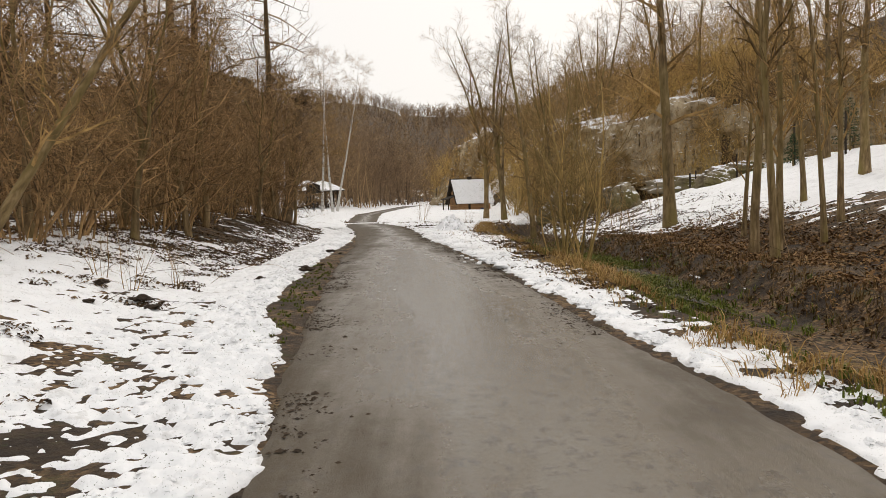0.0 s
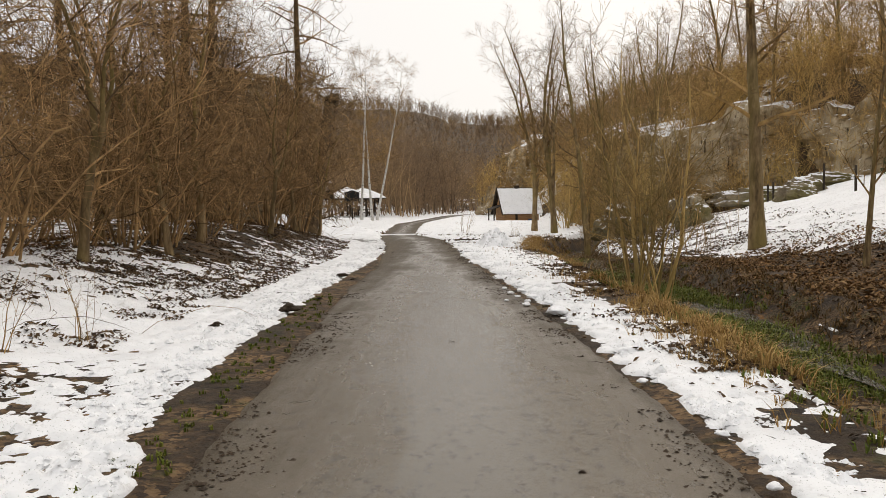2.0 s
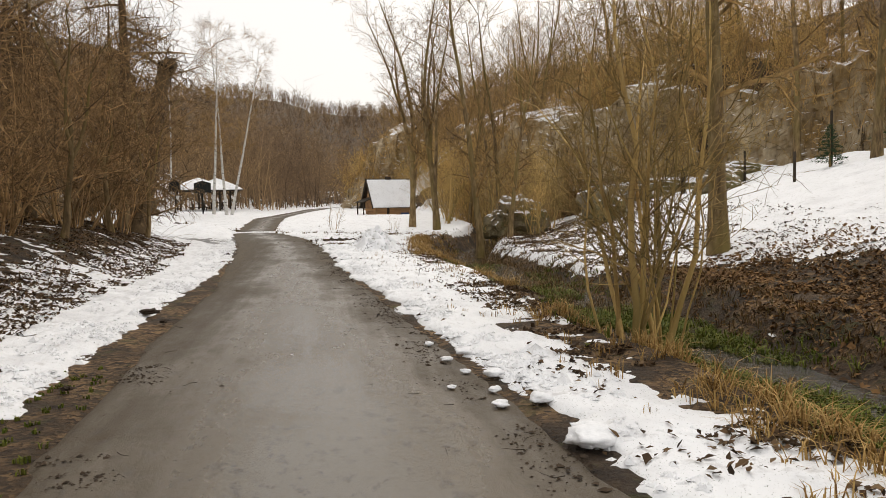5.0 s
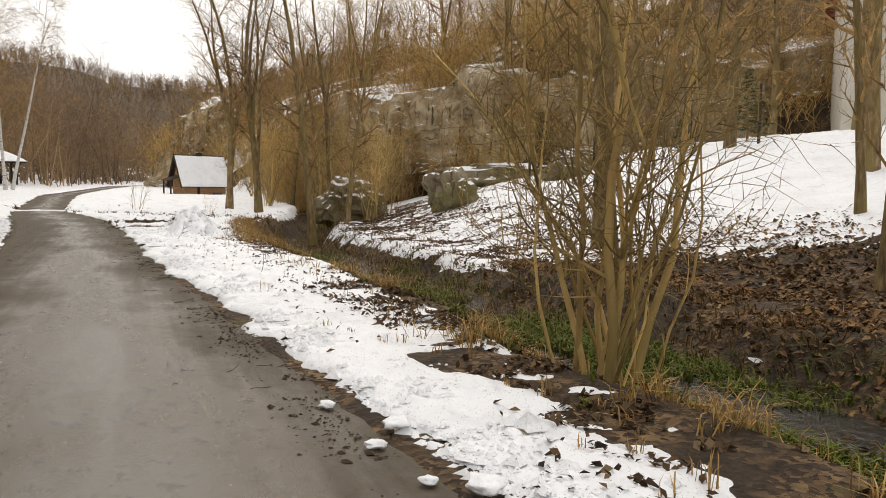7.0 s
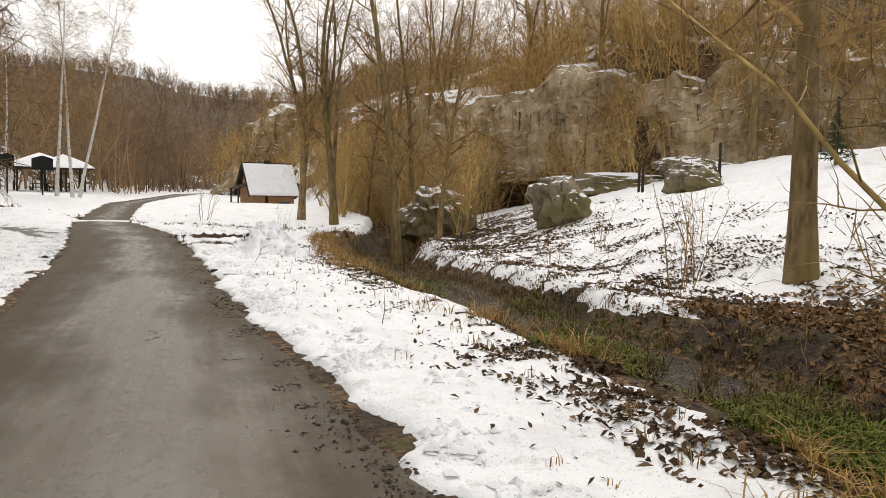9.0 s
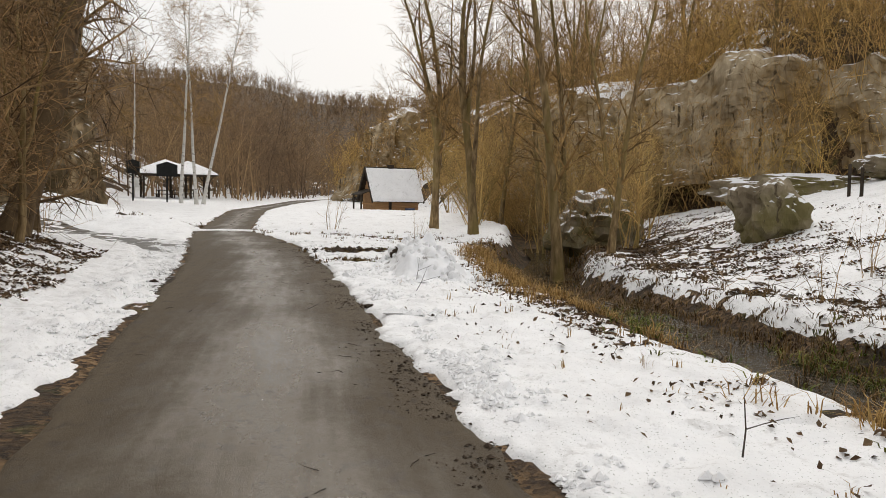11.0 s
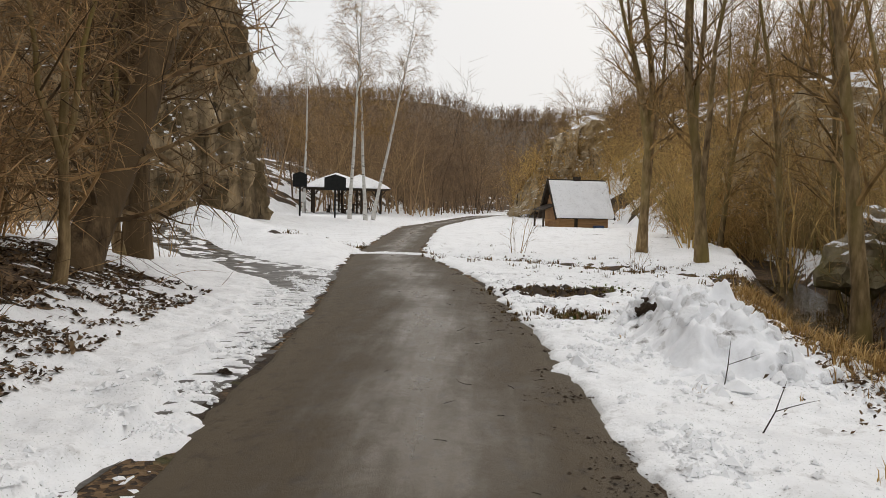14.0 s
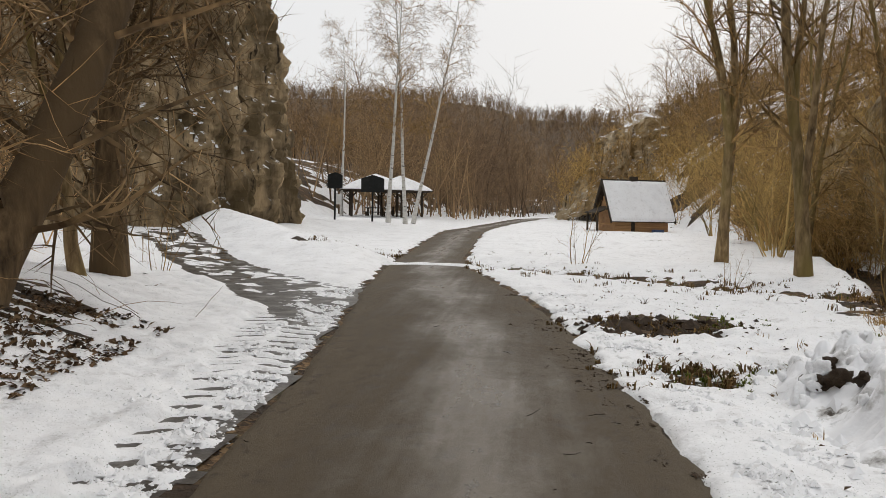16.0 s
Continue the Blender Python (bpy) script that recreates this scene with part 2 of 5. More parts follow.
def coords(nt, scale=(1, 1, 1), space="Object"):
    tc = nt.nodes.new("ShaderNodeTexCoord")
    mp = nt.nodes.new("ShaderNodeMapping")
    mp.inputs["Scale"].default_value = scale
    nt.links.new(tc.outputs[space], mp.inputs[0])
    return mp.outputs[0]


def noise_node(nt, vec, scale, detail=4, rough=0.6):
    n = nt.nodes.new("ShaderNodeTexNoise")
    n.inputs["Scale"].default_value = scale
    n.inputs["Detail"].default_value = detail
    n.inputs["Roughness"].default_value = rough
    nt.links.new(vec, n.inputs["Vector"])
    return n.outputs["Fac"]


def colours(nt, fac, *stops):
    r = nt.nodes.new("ShaderNodeValToRGB")
    e = r.color_ramp.elements
    while len(e) < len(stops):
        e.new(0.5)
    for el, (p, c) in zip(e, stops):
        el.position, el.color = p, (*c, 1)
    nt.links.new(fac, r.inputs[0])
    return r.outputs[0]


def mix(nt, fac, a, b, mode="MIX"):
    n = nt.nodes.new("ShaderNodeMixRGB")
    n.blend_type = mode
    for i, v in ((0, fac), (1, a), (2, b)):
        if isinstance(v, (int, float)):
            n.inputs[i].default_value = v
        elif isinstance(v, tuple):
            n.inputs[i].default_value = (*v, 1)
        else:
            nt.links.new(v, n.inputs[i])
    return n.outputs[0]


def bump(nt, p, height, strength, distance):
    b = nt.nodes.new("ShaderNodeBump")
    b.inputs["Strength"].default_value = strength
    b.inputs["Distance"].default_value = distance
    nt.links.new(height, b.inputs["Height"])
    nt.links.new(b.outputs[0], p.inputs["Normal"])


def mottled(name, stops, scale=6.0, detail=5, rough=0.85, stretch=(1, 1, 1), bump_strength=0.4, bump_size=0.01, second=None, vary=0.0, pieces=0.0):
    """A surface whose colour runs over the stops by noise, with a coarser tint and relief."""
    m, nt, p = material(name)
    v = coords(nt, stretch)
    f = noise_node(nt, v, scale, detail)
    col = colours(nt, f, *stops)
    if second:
        f2 = noise_node(nt, v, second[0], 3)
        col = mix(nt, colours(nt, f2, (0.42, (0, 0, 0)), (0.62, (1, 1, 1))), col, second[1])
    if vary:
        oi = nt.nodes.new("ShaderNodeObjectInfo")
        hsv = nt.nodes.new("ShaderNodeHueSaturation")
        mr = node(nt, "ShaderNodeMapRange", **{"To Min": 1 - vary, "To Max": 1 + vary})
        nt.links.new(oi.outputs["Random"], mr.inputs["Value"])
        nt.links.new(mr.outputs[0], hsv.inputs["Value"])
        nt.links.new(col, hsv.inputs["Color"])
        col = hsv.outputs[0]
    if pieces:
        g = nt.nodes.new("ShaderNodeNewGeometry")
        each = nt.nodes.new("ShaderNodeHueSaturation")
        span = node(nt, "ShaderNodeMapRange", **{"To Min": 1 - pieces, "To Max": 1 + 0.8 * pieces})
        nt.links.new(g.outputs["Random Per Island"], span.inputs["Value"])
        nt.links.new(span.outputs[0], each.inputs["Value"])
        nt.links.new(col, each.inputs["Color"])
        col = each.outputs[0]
    nt.links.new(col, p.inputs["Base Color"])
    p.inputs["Roughness"].default_value = rough
    p.inputs["Specular IOR Level"].default_value = 0.25
    bump(nt, p, f, bump_strength, bump_size)
    return m


def asphalt_material():
    """Wet asphalt: a glossy crown where wheels keep it clean, dull mud towards both edges."""
    m, nt, p = material("wet_asphalt")
    v = coords(nt)
    at = nt.nodes.new("ShaderNodeAttribute")
    at.attribute_name = "across"
    grain = noise_node(nt, v, 130, 3, 0.7)
    patch = noise_node(nt, coords(nt, (1, 0.45, 1)), 0.8, 7, 0.62)
    streak = noise_node(nt, coords(nt, (2.6, 0.13, 1)), 1.6, 6, 0.62)
    blot = noise_node(nt, coords(nt, (1, 0.6, 1)), 9, 7, 0.72)

    def calc(op, a, b):
        n = nt.nodes.new("ShaderNodeMath")
        n.operation = op
        for i, q in enumerate((a, b)):
            if isinstance(q, (int, float)):
                n.inputs[i].default_value = q
            else:
                nt.links.new(q, n.inputs[i])
        return n.outputs[0]

    # how muddy: nothing on the crown, more to the edges and further along the lane
    sep = nt.nodes.new("ShaderNodeSeparateXYZ")
    nt.links.new(v, sep.inputs[0])
    later = node(nt, "ShaderNodeMapRange", **{"From Min": 9.0, "From Max": 27.0, "To Min": -0.16, "To Max": 0.26})
    nt.links.new(sep.outputs["Y"], later.inputs["Value"])
    mud = calc("MULTIPLY", calc("ABSOLUTE", calc("SUBTRACT", at.outputs["Fac"], 0.53), 0.0), 1.25)
    mud = calc("ADD", mud, later.outputs[0])
    mud = calc("ADD", mud, calc("MULTIPLY", calc("SUBTRACT", streak, 0.5), 0.55))
    mud = calc("ADD", mud, calc("MULTIPLY", calc("SUBTRACT", patch, 0.5), 1.1))
    mud = calc("ADD", mud, calc("MULTIPLY", calc("SUBTRACT", blot, 0.5), 0.35))
    base = colours(nt, mud, (0.0, (0.110, 0.092, 0.066)), (0.22, (0.118, 0.094, 0.064)), (0.42, (0.080, 0.060, 0.035)), (0.62, (0.068, 0.048, 0.025)), (0.9, (0.096, 0.070, 0.039)))
    base = mix(nt, colours(nt, blot, (0.36, (0.6, 0.6, 0.6)), (0.46, (0, 0, 0))), base, (0.030, 0.020, 0.012))
    base = mix(nt, colours(nt, grain, (0.5, (0, 0, 0)), (0.75, (0.4, 0.4, 0.4))), base, (0.15, 0.125, 0.10))
    nt.links.new(base, p.inputs["Base Color"])
    wet = colours(nt, mud, (0.0, (0.20, 0.20, 0.20)), (0.25, (0.31, 0.31, 0.31)), (0.45, (0.55, 0.55, 0.55)), (0.7, (0.78, 0.78, 0.78)))
    nt.links.new(wet, p.inputs["Roughness"])
    p.inputs["Specular IOR Level"].default_value = 0.36
    rough = calc("MULTIPLY", mix(nt, 0.6, grain, blot), calc("ADD", calc("MAXIMUM", mud, 0.0), 0.12))
    bump(nt, p, rough, 1.0, 0.022)
    return m


def snow_material():
    m, nt, p = material("old_snow")
    v = coords(nt)
    fine = noise_node(nt, v, 26, 5, 0.65)
    broad = noise_node(nt, v, 1.3, 5, 0.6)
    base = colours(nt, broad, (0.3, (0.77, 0.77, 0.78)), (0.45, (0.865, 0.868, 0.876)), (0.7, (0.91, 0.915, 0.925)))
    speck = noise_node(nt, v, 75, 2, 0.5)
    base = mix(nt, colours(nt, speck, (0.66, (0, 0, 0)), (0.70, (0.85, 0.85, 0.85))), base, (0.16, 0.175, 0.13))
    mid = noise_node(nt, v, 4.5, 7, 0.72)
    base = mix(nt, colours(nt, mid, (0.34, (0.5, 0.5, 0.5)), (0.43, (0, 0, 0))), base, (0.50, 0.485, 0.47))
    nt.links.new(base, p.inputs["Base Color"])
    p.inputs["Roughness"].default_value = 0.6
    p.inputs["Specular IOR Level"].default_value = 0.25
    bump(nt, p, mix(nt, 0.7, fine, noise_node(nt, v, 5, 6, 0.6)), 0.7, 0.045)
    return m


def ground_material():
    m, nt, p = material("leaf_litter_and_mud")
    v = coords(nt)
    warp = nt.nodes.new("ShaderNodeVectorMath")
    warp.operation = "ADD"
    wn = nt.nodes.new("ShaderNodeTexNoise")
    wn.inputs["Scale"].default_value = 14
    nt.links.new(v, wn.inputs["Vector"])
    small = nt.nodes.new("ShaderNodeVectorMath")
    small.operation = "SCALE"
    small.inputs["Scale"].default_value = 0.09
    nt.links.new(wn.outputs["Color"], small.inputs[0])
    nt.links.new(v, warp.inputs[0])
    nt.links.new(small.outputs[0], warp.inputs[1])
    vo = nt.nodes.new("ShaderNodeTexVoronoi")
    vo.inputs["Scale"].default_value = 22
    nt.links.new(warp.outputs[0], vo.inputs["Vector"])
    leafy = colours(nt, vo.outputs["Color"], (0.2, (0.028, 0.016, 0.008)), (0.5, (0.125, 0.072, 0.033)), (0.8, (0.29, 0.18, 0.085)))
    broad = noise_node(nt, v, 0.8, 7, 0.66)
    soil = colours(nt, noise_node(nt, v, 5, 8, 0.7), (0.35, (0.016, 0.010, 0.006)), (0.6, (0.062, 0.040, 0.022)))
    col = mix(nt, colours(nt, broad, (0.44, (0.0, 0.0, 0.0)), (0.58, (0.9, 0.9, 0.9))), soil, leafy)
    moss = noise_node(nt, v, 1.9, 6, 0.7)
    col = mix(nt, colours(nt, moss, (0.56, (0, 0, 0)), (0.68, (0.75, 0.75, 0.75))), col, (0.075, 0.078, 0.022))
    nt.links.new(col, p.inputs["Base Color"])
    p.inputs["Roughness"].default_value = 0.85
    p.inputs["Specular IOR Level"].default_value = 0.3
    bump(nt, p, mix(nt, 0.75, vo.outputs["Distance"], noise_node(nt, v, 11, 8, 0.72)), 0.9, 0.07)
    return m


M_ROAD, M_SNOW, M_GROUND = asphalt_material(), snow_material(), ground_material()
BARK_STOPS = ((0.3, (0.06, 0.038, 0.018)), (0.5, (0.19, 0.128, 0.063)), (0.7, (0.36, 0.255, 0.135)))
M_BARK = mottled("alder_bark", BARK_STOPS, 9, 6, 0.9, (1, 1, 0.25), 0.9, 0.03, (0.9, (0.20, 0.150, 0.050)), 0.2)
M_OLDBARK = mottled("dark_mossy_bark", ((0.3, (0.035, 0.022, 0.011)), (0.5, (0.11, 0.071, 0.035)), (0.7, (0.22, 0.15, 0.078))), 9, 6, 0.9, (1, 1, 0.25), 0.9, 0.03, (0.9, (0.10, 0.064, 0.030)), 0.2)
M_OLDTWIG = mottled("dark_twigs", ((0.35, (0.09, 0.056, 0.028)), (0.62, (0.29, 0.19, 0.092))), 3, 2, 0.88, (1, 1, 1), 0.1, 0.005, None, 0.3, 0.65)
# greyer than the near brush: the haze of distance is mixed into this colour
M_HAZED_WOOD = mottled("hazed_distant_wood", ((0.3, (0.14, 0.095, 0.058)), (0.5, (0.25, 0.165, 0.095)), (0.68, (0.37, 0.25, 0.13))), 0.07, 4, 0.9, (1, 1, 1), 0.0, 0.01, None, 0.0, 0.6)
M_TWIG = mottled("bare_twigs", ((0.35, (0.15, 0.09, 0.034)), (0.6, (0.36, 0.225, 0.085))), 3, 2, 0.85, (1, 1, 1), 0.1, 0.005, None, 0.25, 0.55)
M_HAZEL = mottled("hazel_stems", ((0.3, (0.24, 0.15, 0.056)), (0.6, (0.57, 0.39, 0.15))), 5, 5, 0.8, (1, 1, 0.3), 0.3, 0.006, (1.2, (0.23, 0.165, 0.054)), 0.35, 0.55)
M_REDTWIG = mottled("thicket_twigs", ((0.35, (0.155, 0.092, 0.041)), (0.62, (0.40, 0.25, 0.112))), 3, 2, 0.88, (1, 1, 1), 0.1, 0.005, None, 0.35, 0.8)
M_FARTWIG = mottled("far_brush", ((0.3, (0.26, 0.160, 0.067)), (0.5, (0.45, 0.285, 0.105)), (0.68, (0.57, 0.39, 0.125))), 0.12, 4, 0.9, (1, 1, 1), 0.0, 0.01, None, 0.0, 0.7)
M_BIRCH = mottled("birch_bark", ((0.33, (0.03, 0.028, 0.025)), (0.40, (0.55, 0.53, 0.49)), (0.7, (0.74, 0.72, 0.68))), 5, 4, 0.7, (0.6, 0.6, 2.2), 0.3, 0.006)
M_WATER, nt_, p_ = material("stream_water")
p_.inputs["Base Color"].default_value = (0.018, 0.016, 0.010, 1)
p_.inputs["Roughness"].default_value = 0.16
bump(nt_, p_, noise_node(nt_, coords(nt_), 9, 5), 0.6, 0.03)


# ---------------------------------------------------------------- building helpers
def mesh_from(name, verts, faces, mat, smooth=True):
    me = bpy.data.meshes.new(name)
    me.from_pydata(verts, [], faces)
    if smooth:
        me.polygons.foreach_set("use_smooth", np.ones(len(me.polygons), dtype=bool))
    me.materials.append(mat)
    me.update()
    return me


def part_mesh(name, me, parent, label=""):
    ob = new(name, me)
    ob.parent = parent
    return tagged(ob, label)


def part(name, bm, mat, parent, label=""):
    me = bpy.data.meshes.new(name)
    bm.to_mesh(me)
    bm.free()
    me.materials.append(mat)
    return part_mesh(name, me, parent, label)


def z_at(x, y):
    return float(ground_z(np.array([x]), np.array([y]))[0])


# ---------------------------------------------------------------- ground, road, snow, water
gx = steps((-420, -60, 30), (-60, -24, 1.5), (-24, -8, 0.5), (-8, 12, 0.2), (12, 30, 0.6), (30, 70, 1.5), (70, 420, 30))
gy = steps((-420, -60, 40), (-60, -10, 3), (-10, 56, 0.27), (56, 80, 0.5), (80, 140, 1.2), (140, 300, 6), (300, 1400, 60))
GX, GY = np.meshgrid(gx, gy)
gz = ground_z(GX, GY)
onroad = (GX > road_left(GY) + 0.02) & (GX < road_right(GY) - 0.02) & (GY < 150)
me = grid_mesh("ground", gx, gy, gz - 0.03 * onroad)
me.materials.append(M_GROUND)
tagged(new("ground", me), "brown leaf litter, mud and moss of the valley", "ground", kind="structure")


def build_road():
    ys = steps((-40, -6, 0.5), (-6, 50, 0.12), (50, 150, 0.6))
    us = np.linspace(0, 1, 33)
    wobl = 0.05 * fbm(ys * 0, ys, 0.8, 41) + 0.03 * fbm(ys * 0 + 3, ys, 0.25, 42)
    wobr = 0.05 * fbm(ys * 0 + 9, ys, 0.8, 43) + 0.04 * fbm(ys * 0 + 5, ys, 0.25, 44)
    L, R = road_left(ys) - 0.03 + wobl, road_right(ys) + 0.06 + wobr
    X = L[:, None] + (R - L)[:, None] * us[None]
    Y = np.repeat(ys[:, None], len(us), 1)
    edge = np.minimum(us, 1 - us)[None] * (R - L)[:, None]
    Z = ground_z(X, Y) + 0.012 + 0.02 * ramp(0, 0.9, edge) - 0.04 * ramp(0.06, 0.0, edge)
    Z = Z + 0.005 * fbm(X * 2.0, Y * 0.5, 1.4, 45) * ramp(0.0, 0.5, edge)
    me = grid_mesh("road", us, ys, Z)
    co = np.stack([X, Y, Z], -1).reshape(-1, 3).astype(np.float32)
    me.vertices.foreach_set("co", co.ravel())
    me.update()
    me.attributes.new("across", "FLOAT", "POINT").data.foreach_set("value", np.tile(us, len(ys)).astype(np.float32))
    me.materials.append(M_ROAD)
    tagged(new("road", me), "narrow wet muddy asphalt lane", "road", kind="structure")


build_road()


def build_snow(name, xs, ys, label):
    X, Y = np.meshgrid(xs, ys)
    t = snow_depth(X, Y)
    me = grid_mesh(name, xs, ys, ground_z(X, Y) + t, t > -0.03)
    me.materials.append(M_SNOW)
    tagged(new(name, me), label, "snow", kind="stuff")


build_snow("snow", steps((-6.0, -4.2, 0.06), (-4.2, -0.2, 0.026)), steps((-4, 4, 0.027)), "trodden icy snow beside the start of the lane")
build_snow("snow", steps((1.9, 4.3, 0.035)), steps((-4, 4, 0.04)), "lumpy snow on the stream verge")
build_snow("snow", steps((-6.0, -4.2, 0.08), (-4.2, 3.8, 0.046), (3.8, 4.3, 0.06)), steps((4, 18, 0.052), (18, 26, 0.065), (26, 37, 0.045), (37, 40, 0.06)), "trodden old snow along the road verges")
build_snow("snow", steps((4.3, 10, 0.09), (10, 30, 0.25)), steps((-4, 36, 0.11), (36, 62, 0.22)), "patchy snow on the bank across the stream")
build_snow("snow", steps((-34, -14, 0.5), (-14, -6.0, 0.13)), steps((-4, 40, 0.14)), "patchy snow on leaf litter among the trees")
build_snow("snow", steps((-34, -14, 0.5), (-14, 4.3, 0.12)), steps((40, 62, 0.13), (62, 80, 0.3), (80, 180, 1.0)), "smooth snow on the meadow past the culvert")
build_snow("snow", steps((4.3, 12, 0.3), (12, 60, 0.9)), steps((62, 180, 0.8)), "thin snow on the far valley side")

M_SLUSH = mottled("grey_slush", ((0.34, (0.025, 0.019, 0.014)), (0.52, (0.07, 0.060, 0.048)), (0.70, (0.24, 0.23, 0.21))), 3.2, 8, 0.4, (1, 1, 1), 0.8, 0.03)
sx, sy = steps((-15, -2.2, 0.09)), steps((23.5, 56, 0.1))
SX, SY = np.meshgrid(sx, sy)
tr, op, ln, pa = driven(SX, SY)
me = grid_mesh("slush", sx, sy, ground_z(SX, SY) + 0.004 + 0.004 * fbm(SX, SY, 0.3, 95), np.maximum(tr, op) > 0.25)
me.materials.append(M_SLUSH)
tagged(new("slush", me), "grey wet slush in the tyre tracks", "slush", kind="stuff")

wy = steps((-40, 56, 0.5))
wx = np.linspace(-0.62, 0.62, 5)
me = grid_mesh("water", wx, wy, np.zeros((len(wy), len(wx))))
co = np.stack([stream_x(wy)[:, None] + wx[None] * (0.03 + 0.97 * ramp(6.5, 12, wy))[:, None], np.repeat(wy[:, None], 5, 1), np.repeat((-0.40 - 0.42 * ramp(28, 36, wy))[:, None], 5, 1)], -1)
me.vertices.foreach_set("co", co.astype(np.float32).ravel())
me.update()
me.materials.append(M_WATER)
tagged(new("water", me), "dark shallow stream between grassy banks", "stream", kind="structure")


# ---------------------------------------------------------------- trees
class Wood:
    """Collects tapering tubes."""

    def __init__(self):
        self.v, self.f = [], []

    def tube(self, pts, radii, sides):
        base = len(self.v)
        n = len(pts)
        for i, (p, r) in enumerate(zip(pts, radii)):
            a = pts[min(i + 1, n - 1)] - pts[max(i - 1, 0)]
            a.normalize()
            u = a.orthogonal().normalized()
            w = a.cross(u)
            if i == n - 1:
                self.v.append(tuple(p))
                break
            for k in range(sides):
                q = 2 * math.pi * k / sides
                self.v.append(tuple(p + r * (math.cos(q) * u + math.sin(q) * w)))
        for i in range(n - 2):
            for k in range(sides):
                a, b = base + i * sides + k, base + i * sides + (k + 1) % sides
                self.f.append((a, b, b + sides, a + sides))
        tip = base + (n - 1) * sides
        for k in range(sides):
            self.f.append((base + (n - 2) * sides + k, base + (n - 2) * sides + (k + 1) % sides, tip))


def limb(rng, start, way, length, radius, segs, wander, lift, tip=0.25):
    pts, radii = [Vector(start)], [radius]
    d = Vector(way).normalized()
    for i in range(segs):
        d = (d + Vector((rng.gauss(0, wander), rng.gauss(0, wander), rng.gauss(0, wander) + lift))).normalized()
        pts.append(pts[-1] + d * (length / segs))
        radii.append(radius * (1 - (1 - tip) * (i + 1) / segs))
    return pts, radii


def along(pts, f):
    s = f * (len(pts) - 1)
    i = min(int(s), len(pts) - 2)
    return pts[i].lerp(pts[i + 1], s - i), (pts[i + 1] - pts[i]).normalized()


def side_way(rng, d, spread, up):
    u = d.orthogonal().normalized()
    w = d.cross(u)
    q = rng.uniform(0, 2 * math.pi)
    out = math.cos(q) * u + math.sin(q) * w
    return (d * math.cos(spread) + out * math.sin(spread) + Vector((0, 0, up))).normalized()


def grow_crown(rng, wood, pts, radii, counts, lengths, spread, lift, r_min, start=0.3, level=0, wander=0.12):
    """Branches along a limb, and theirs in turn."""
    n = counts[level]
    for i in range(n):
        f = start + (1 - start) * (i + rng.random()) / n
        p, d = along(pts, min(f, 0.99))
        k = min(int(f * (len(radii) - 1)), len(radii) - 2)
        r = max(r_min, radii[k] * (0.42 if level == 0 else 0.55))
        ln = lengths[level] * rng.uniform(0.6, 1.15) * (1.15 - 0.65 * f)
        w = side_way(rng, d, spread * rng.uniform(0.7, 1.25), lift)
        last = level == len(counts) - 1
        segs = 2 if last else (4 if level == 0 else 3)
        q, s = limb(rng, p, w, ln, r, segs, wander, lift * 0.5, 0.3)
        wood.tube(q, s, 3 if level else 4)
        if not last:
            grow_crown(rng, wood, q, s, counts, lengths, spread, lift, r_min, 0.2, level + 1, wander)


def tall_tree(name, seed, height, radius, label, bark, twig, counts=(20, 6, 4), lengths=(2.6, 1.1, 0.55), spread=0.95, lift=0.10,
              start=0.3, lean=(0, 0), forks=0, r_min=0.006, category="tree", wander=0.05):
    rng = random.Random(seed)
    root = new(name)
    wood = Wood()
    pts, radii = limb(rng, (0, 0, -0.15), (lean[0], lean[1], 1), height, radius, 12, wander, 0.02, 0.12)
    flare = [r * (1 + 0.38 * math.exp(-i * 1.6)) for i, r in enumerate(radii)]
    wood.tube(pts, flare, 10)
    stems = [(pts, radii)]
    for i in range(forks):
        p, d = along(pts, rng.uniform(0.12, 0.35))
        q, s = limb(rng, p, side_way(rng, d, 0.35, 0.25), height * rng.uniform(0.55, 0.75), radius * 0.6, 9, wander * 1.3, 0.06, 0.12)
        wood.tube(q, s, 7)
        stems.append((q, s))
    part_mesh("trunk", mesh_from("trunk", wood.v, wood.f, bark), root)
    crown = Wood()
    for q, s in stems:
        grow_crown(rng, crown, q, s, counts, lengths, spread, lift, r_min, start)
    part_mesh("crown", mesh_from("crown", crown.v, crown.f, twig, False), root, "bare leafless twigs")
    return tagged(root, label, category)


def shrub(name, seed, stems, height, flare, label, bark, twig, counts=(9, 4), lengths=(1.3, 0.6), radius=0.03, r_min=0.005, base=0.25, lift=0.08, wander=0.08, spread=0.8, rise=0.03):
    rng = random.Random(seed)
    root = new(name)
    crown = Wood()
    for i in range(stems):
        q = rng.uniform(0, 2 * math.pi)
        f = flare * rng.uniform(0.15, 1.1)
        h = height * rng.uniform(0.55, 1.08)
        b = base * math.sqrt(rng.random())
        pts, radii = limb(rng, (b * math.cos(q), b * math.sin(q), -0.15), (f * math.cos(q), f * math.sin(q), 1), h, radius * rng.uniform(0.35, 1.35), 8, wander, rise, 0.2)
        stem = Wood()
        stem.tube(pts, radii, 5)
        part_mesh("stem", mesh_from("stem", stem.v, stem.f, bark), root)
        grow_crown(rng, crown, pts, radii, counts, lengths, spread, lift, r_min, 0.2, 0, 0.2)
    part_mesh("crown", mesh_from("crown", crown.v, crown.f, twig, False), root, "dense bare twigs")
    return tagged(root, label, "shrub")


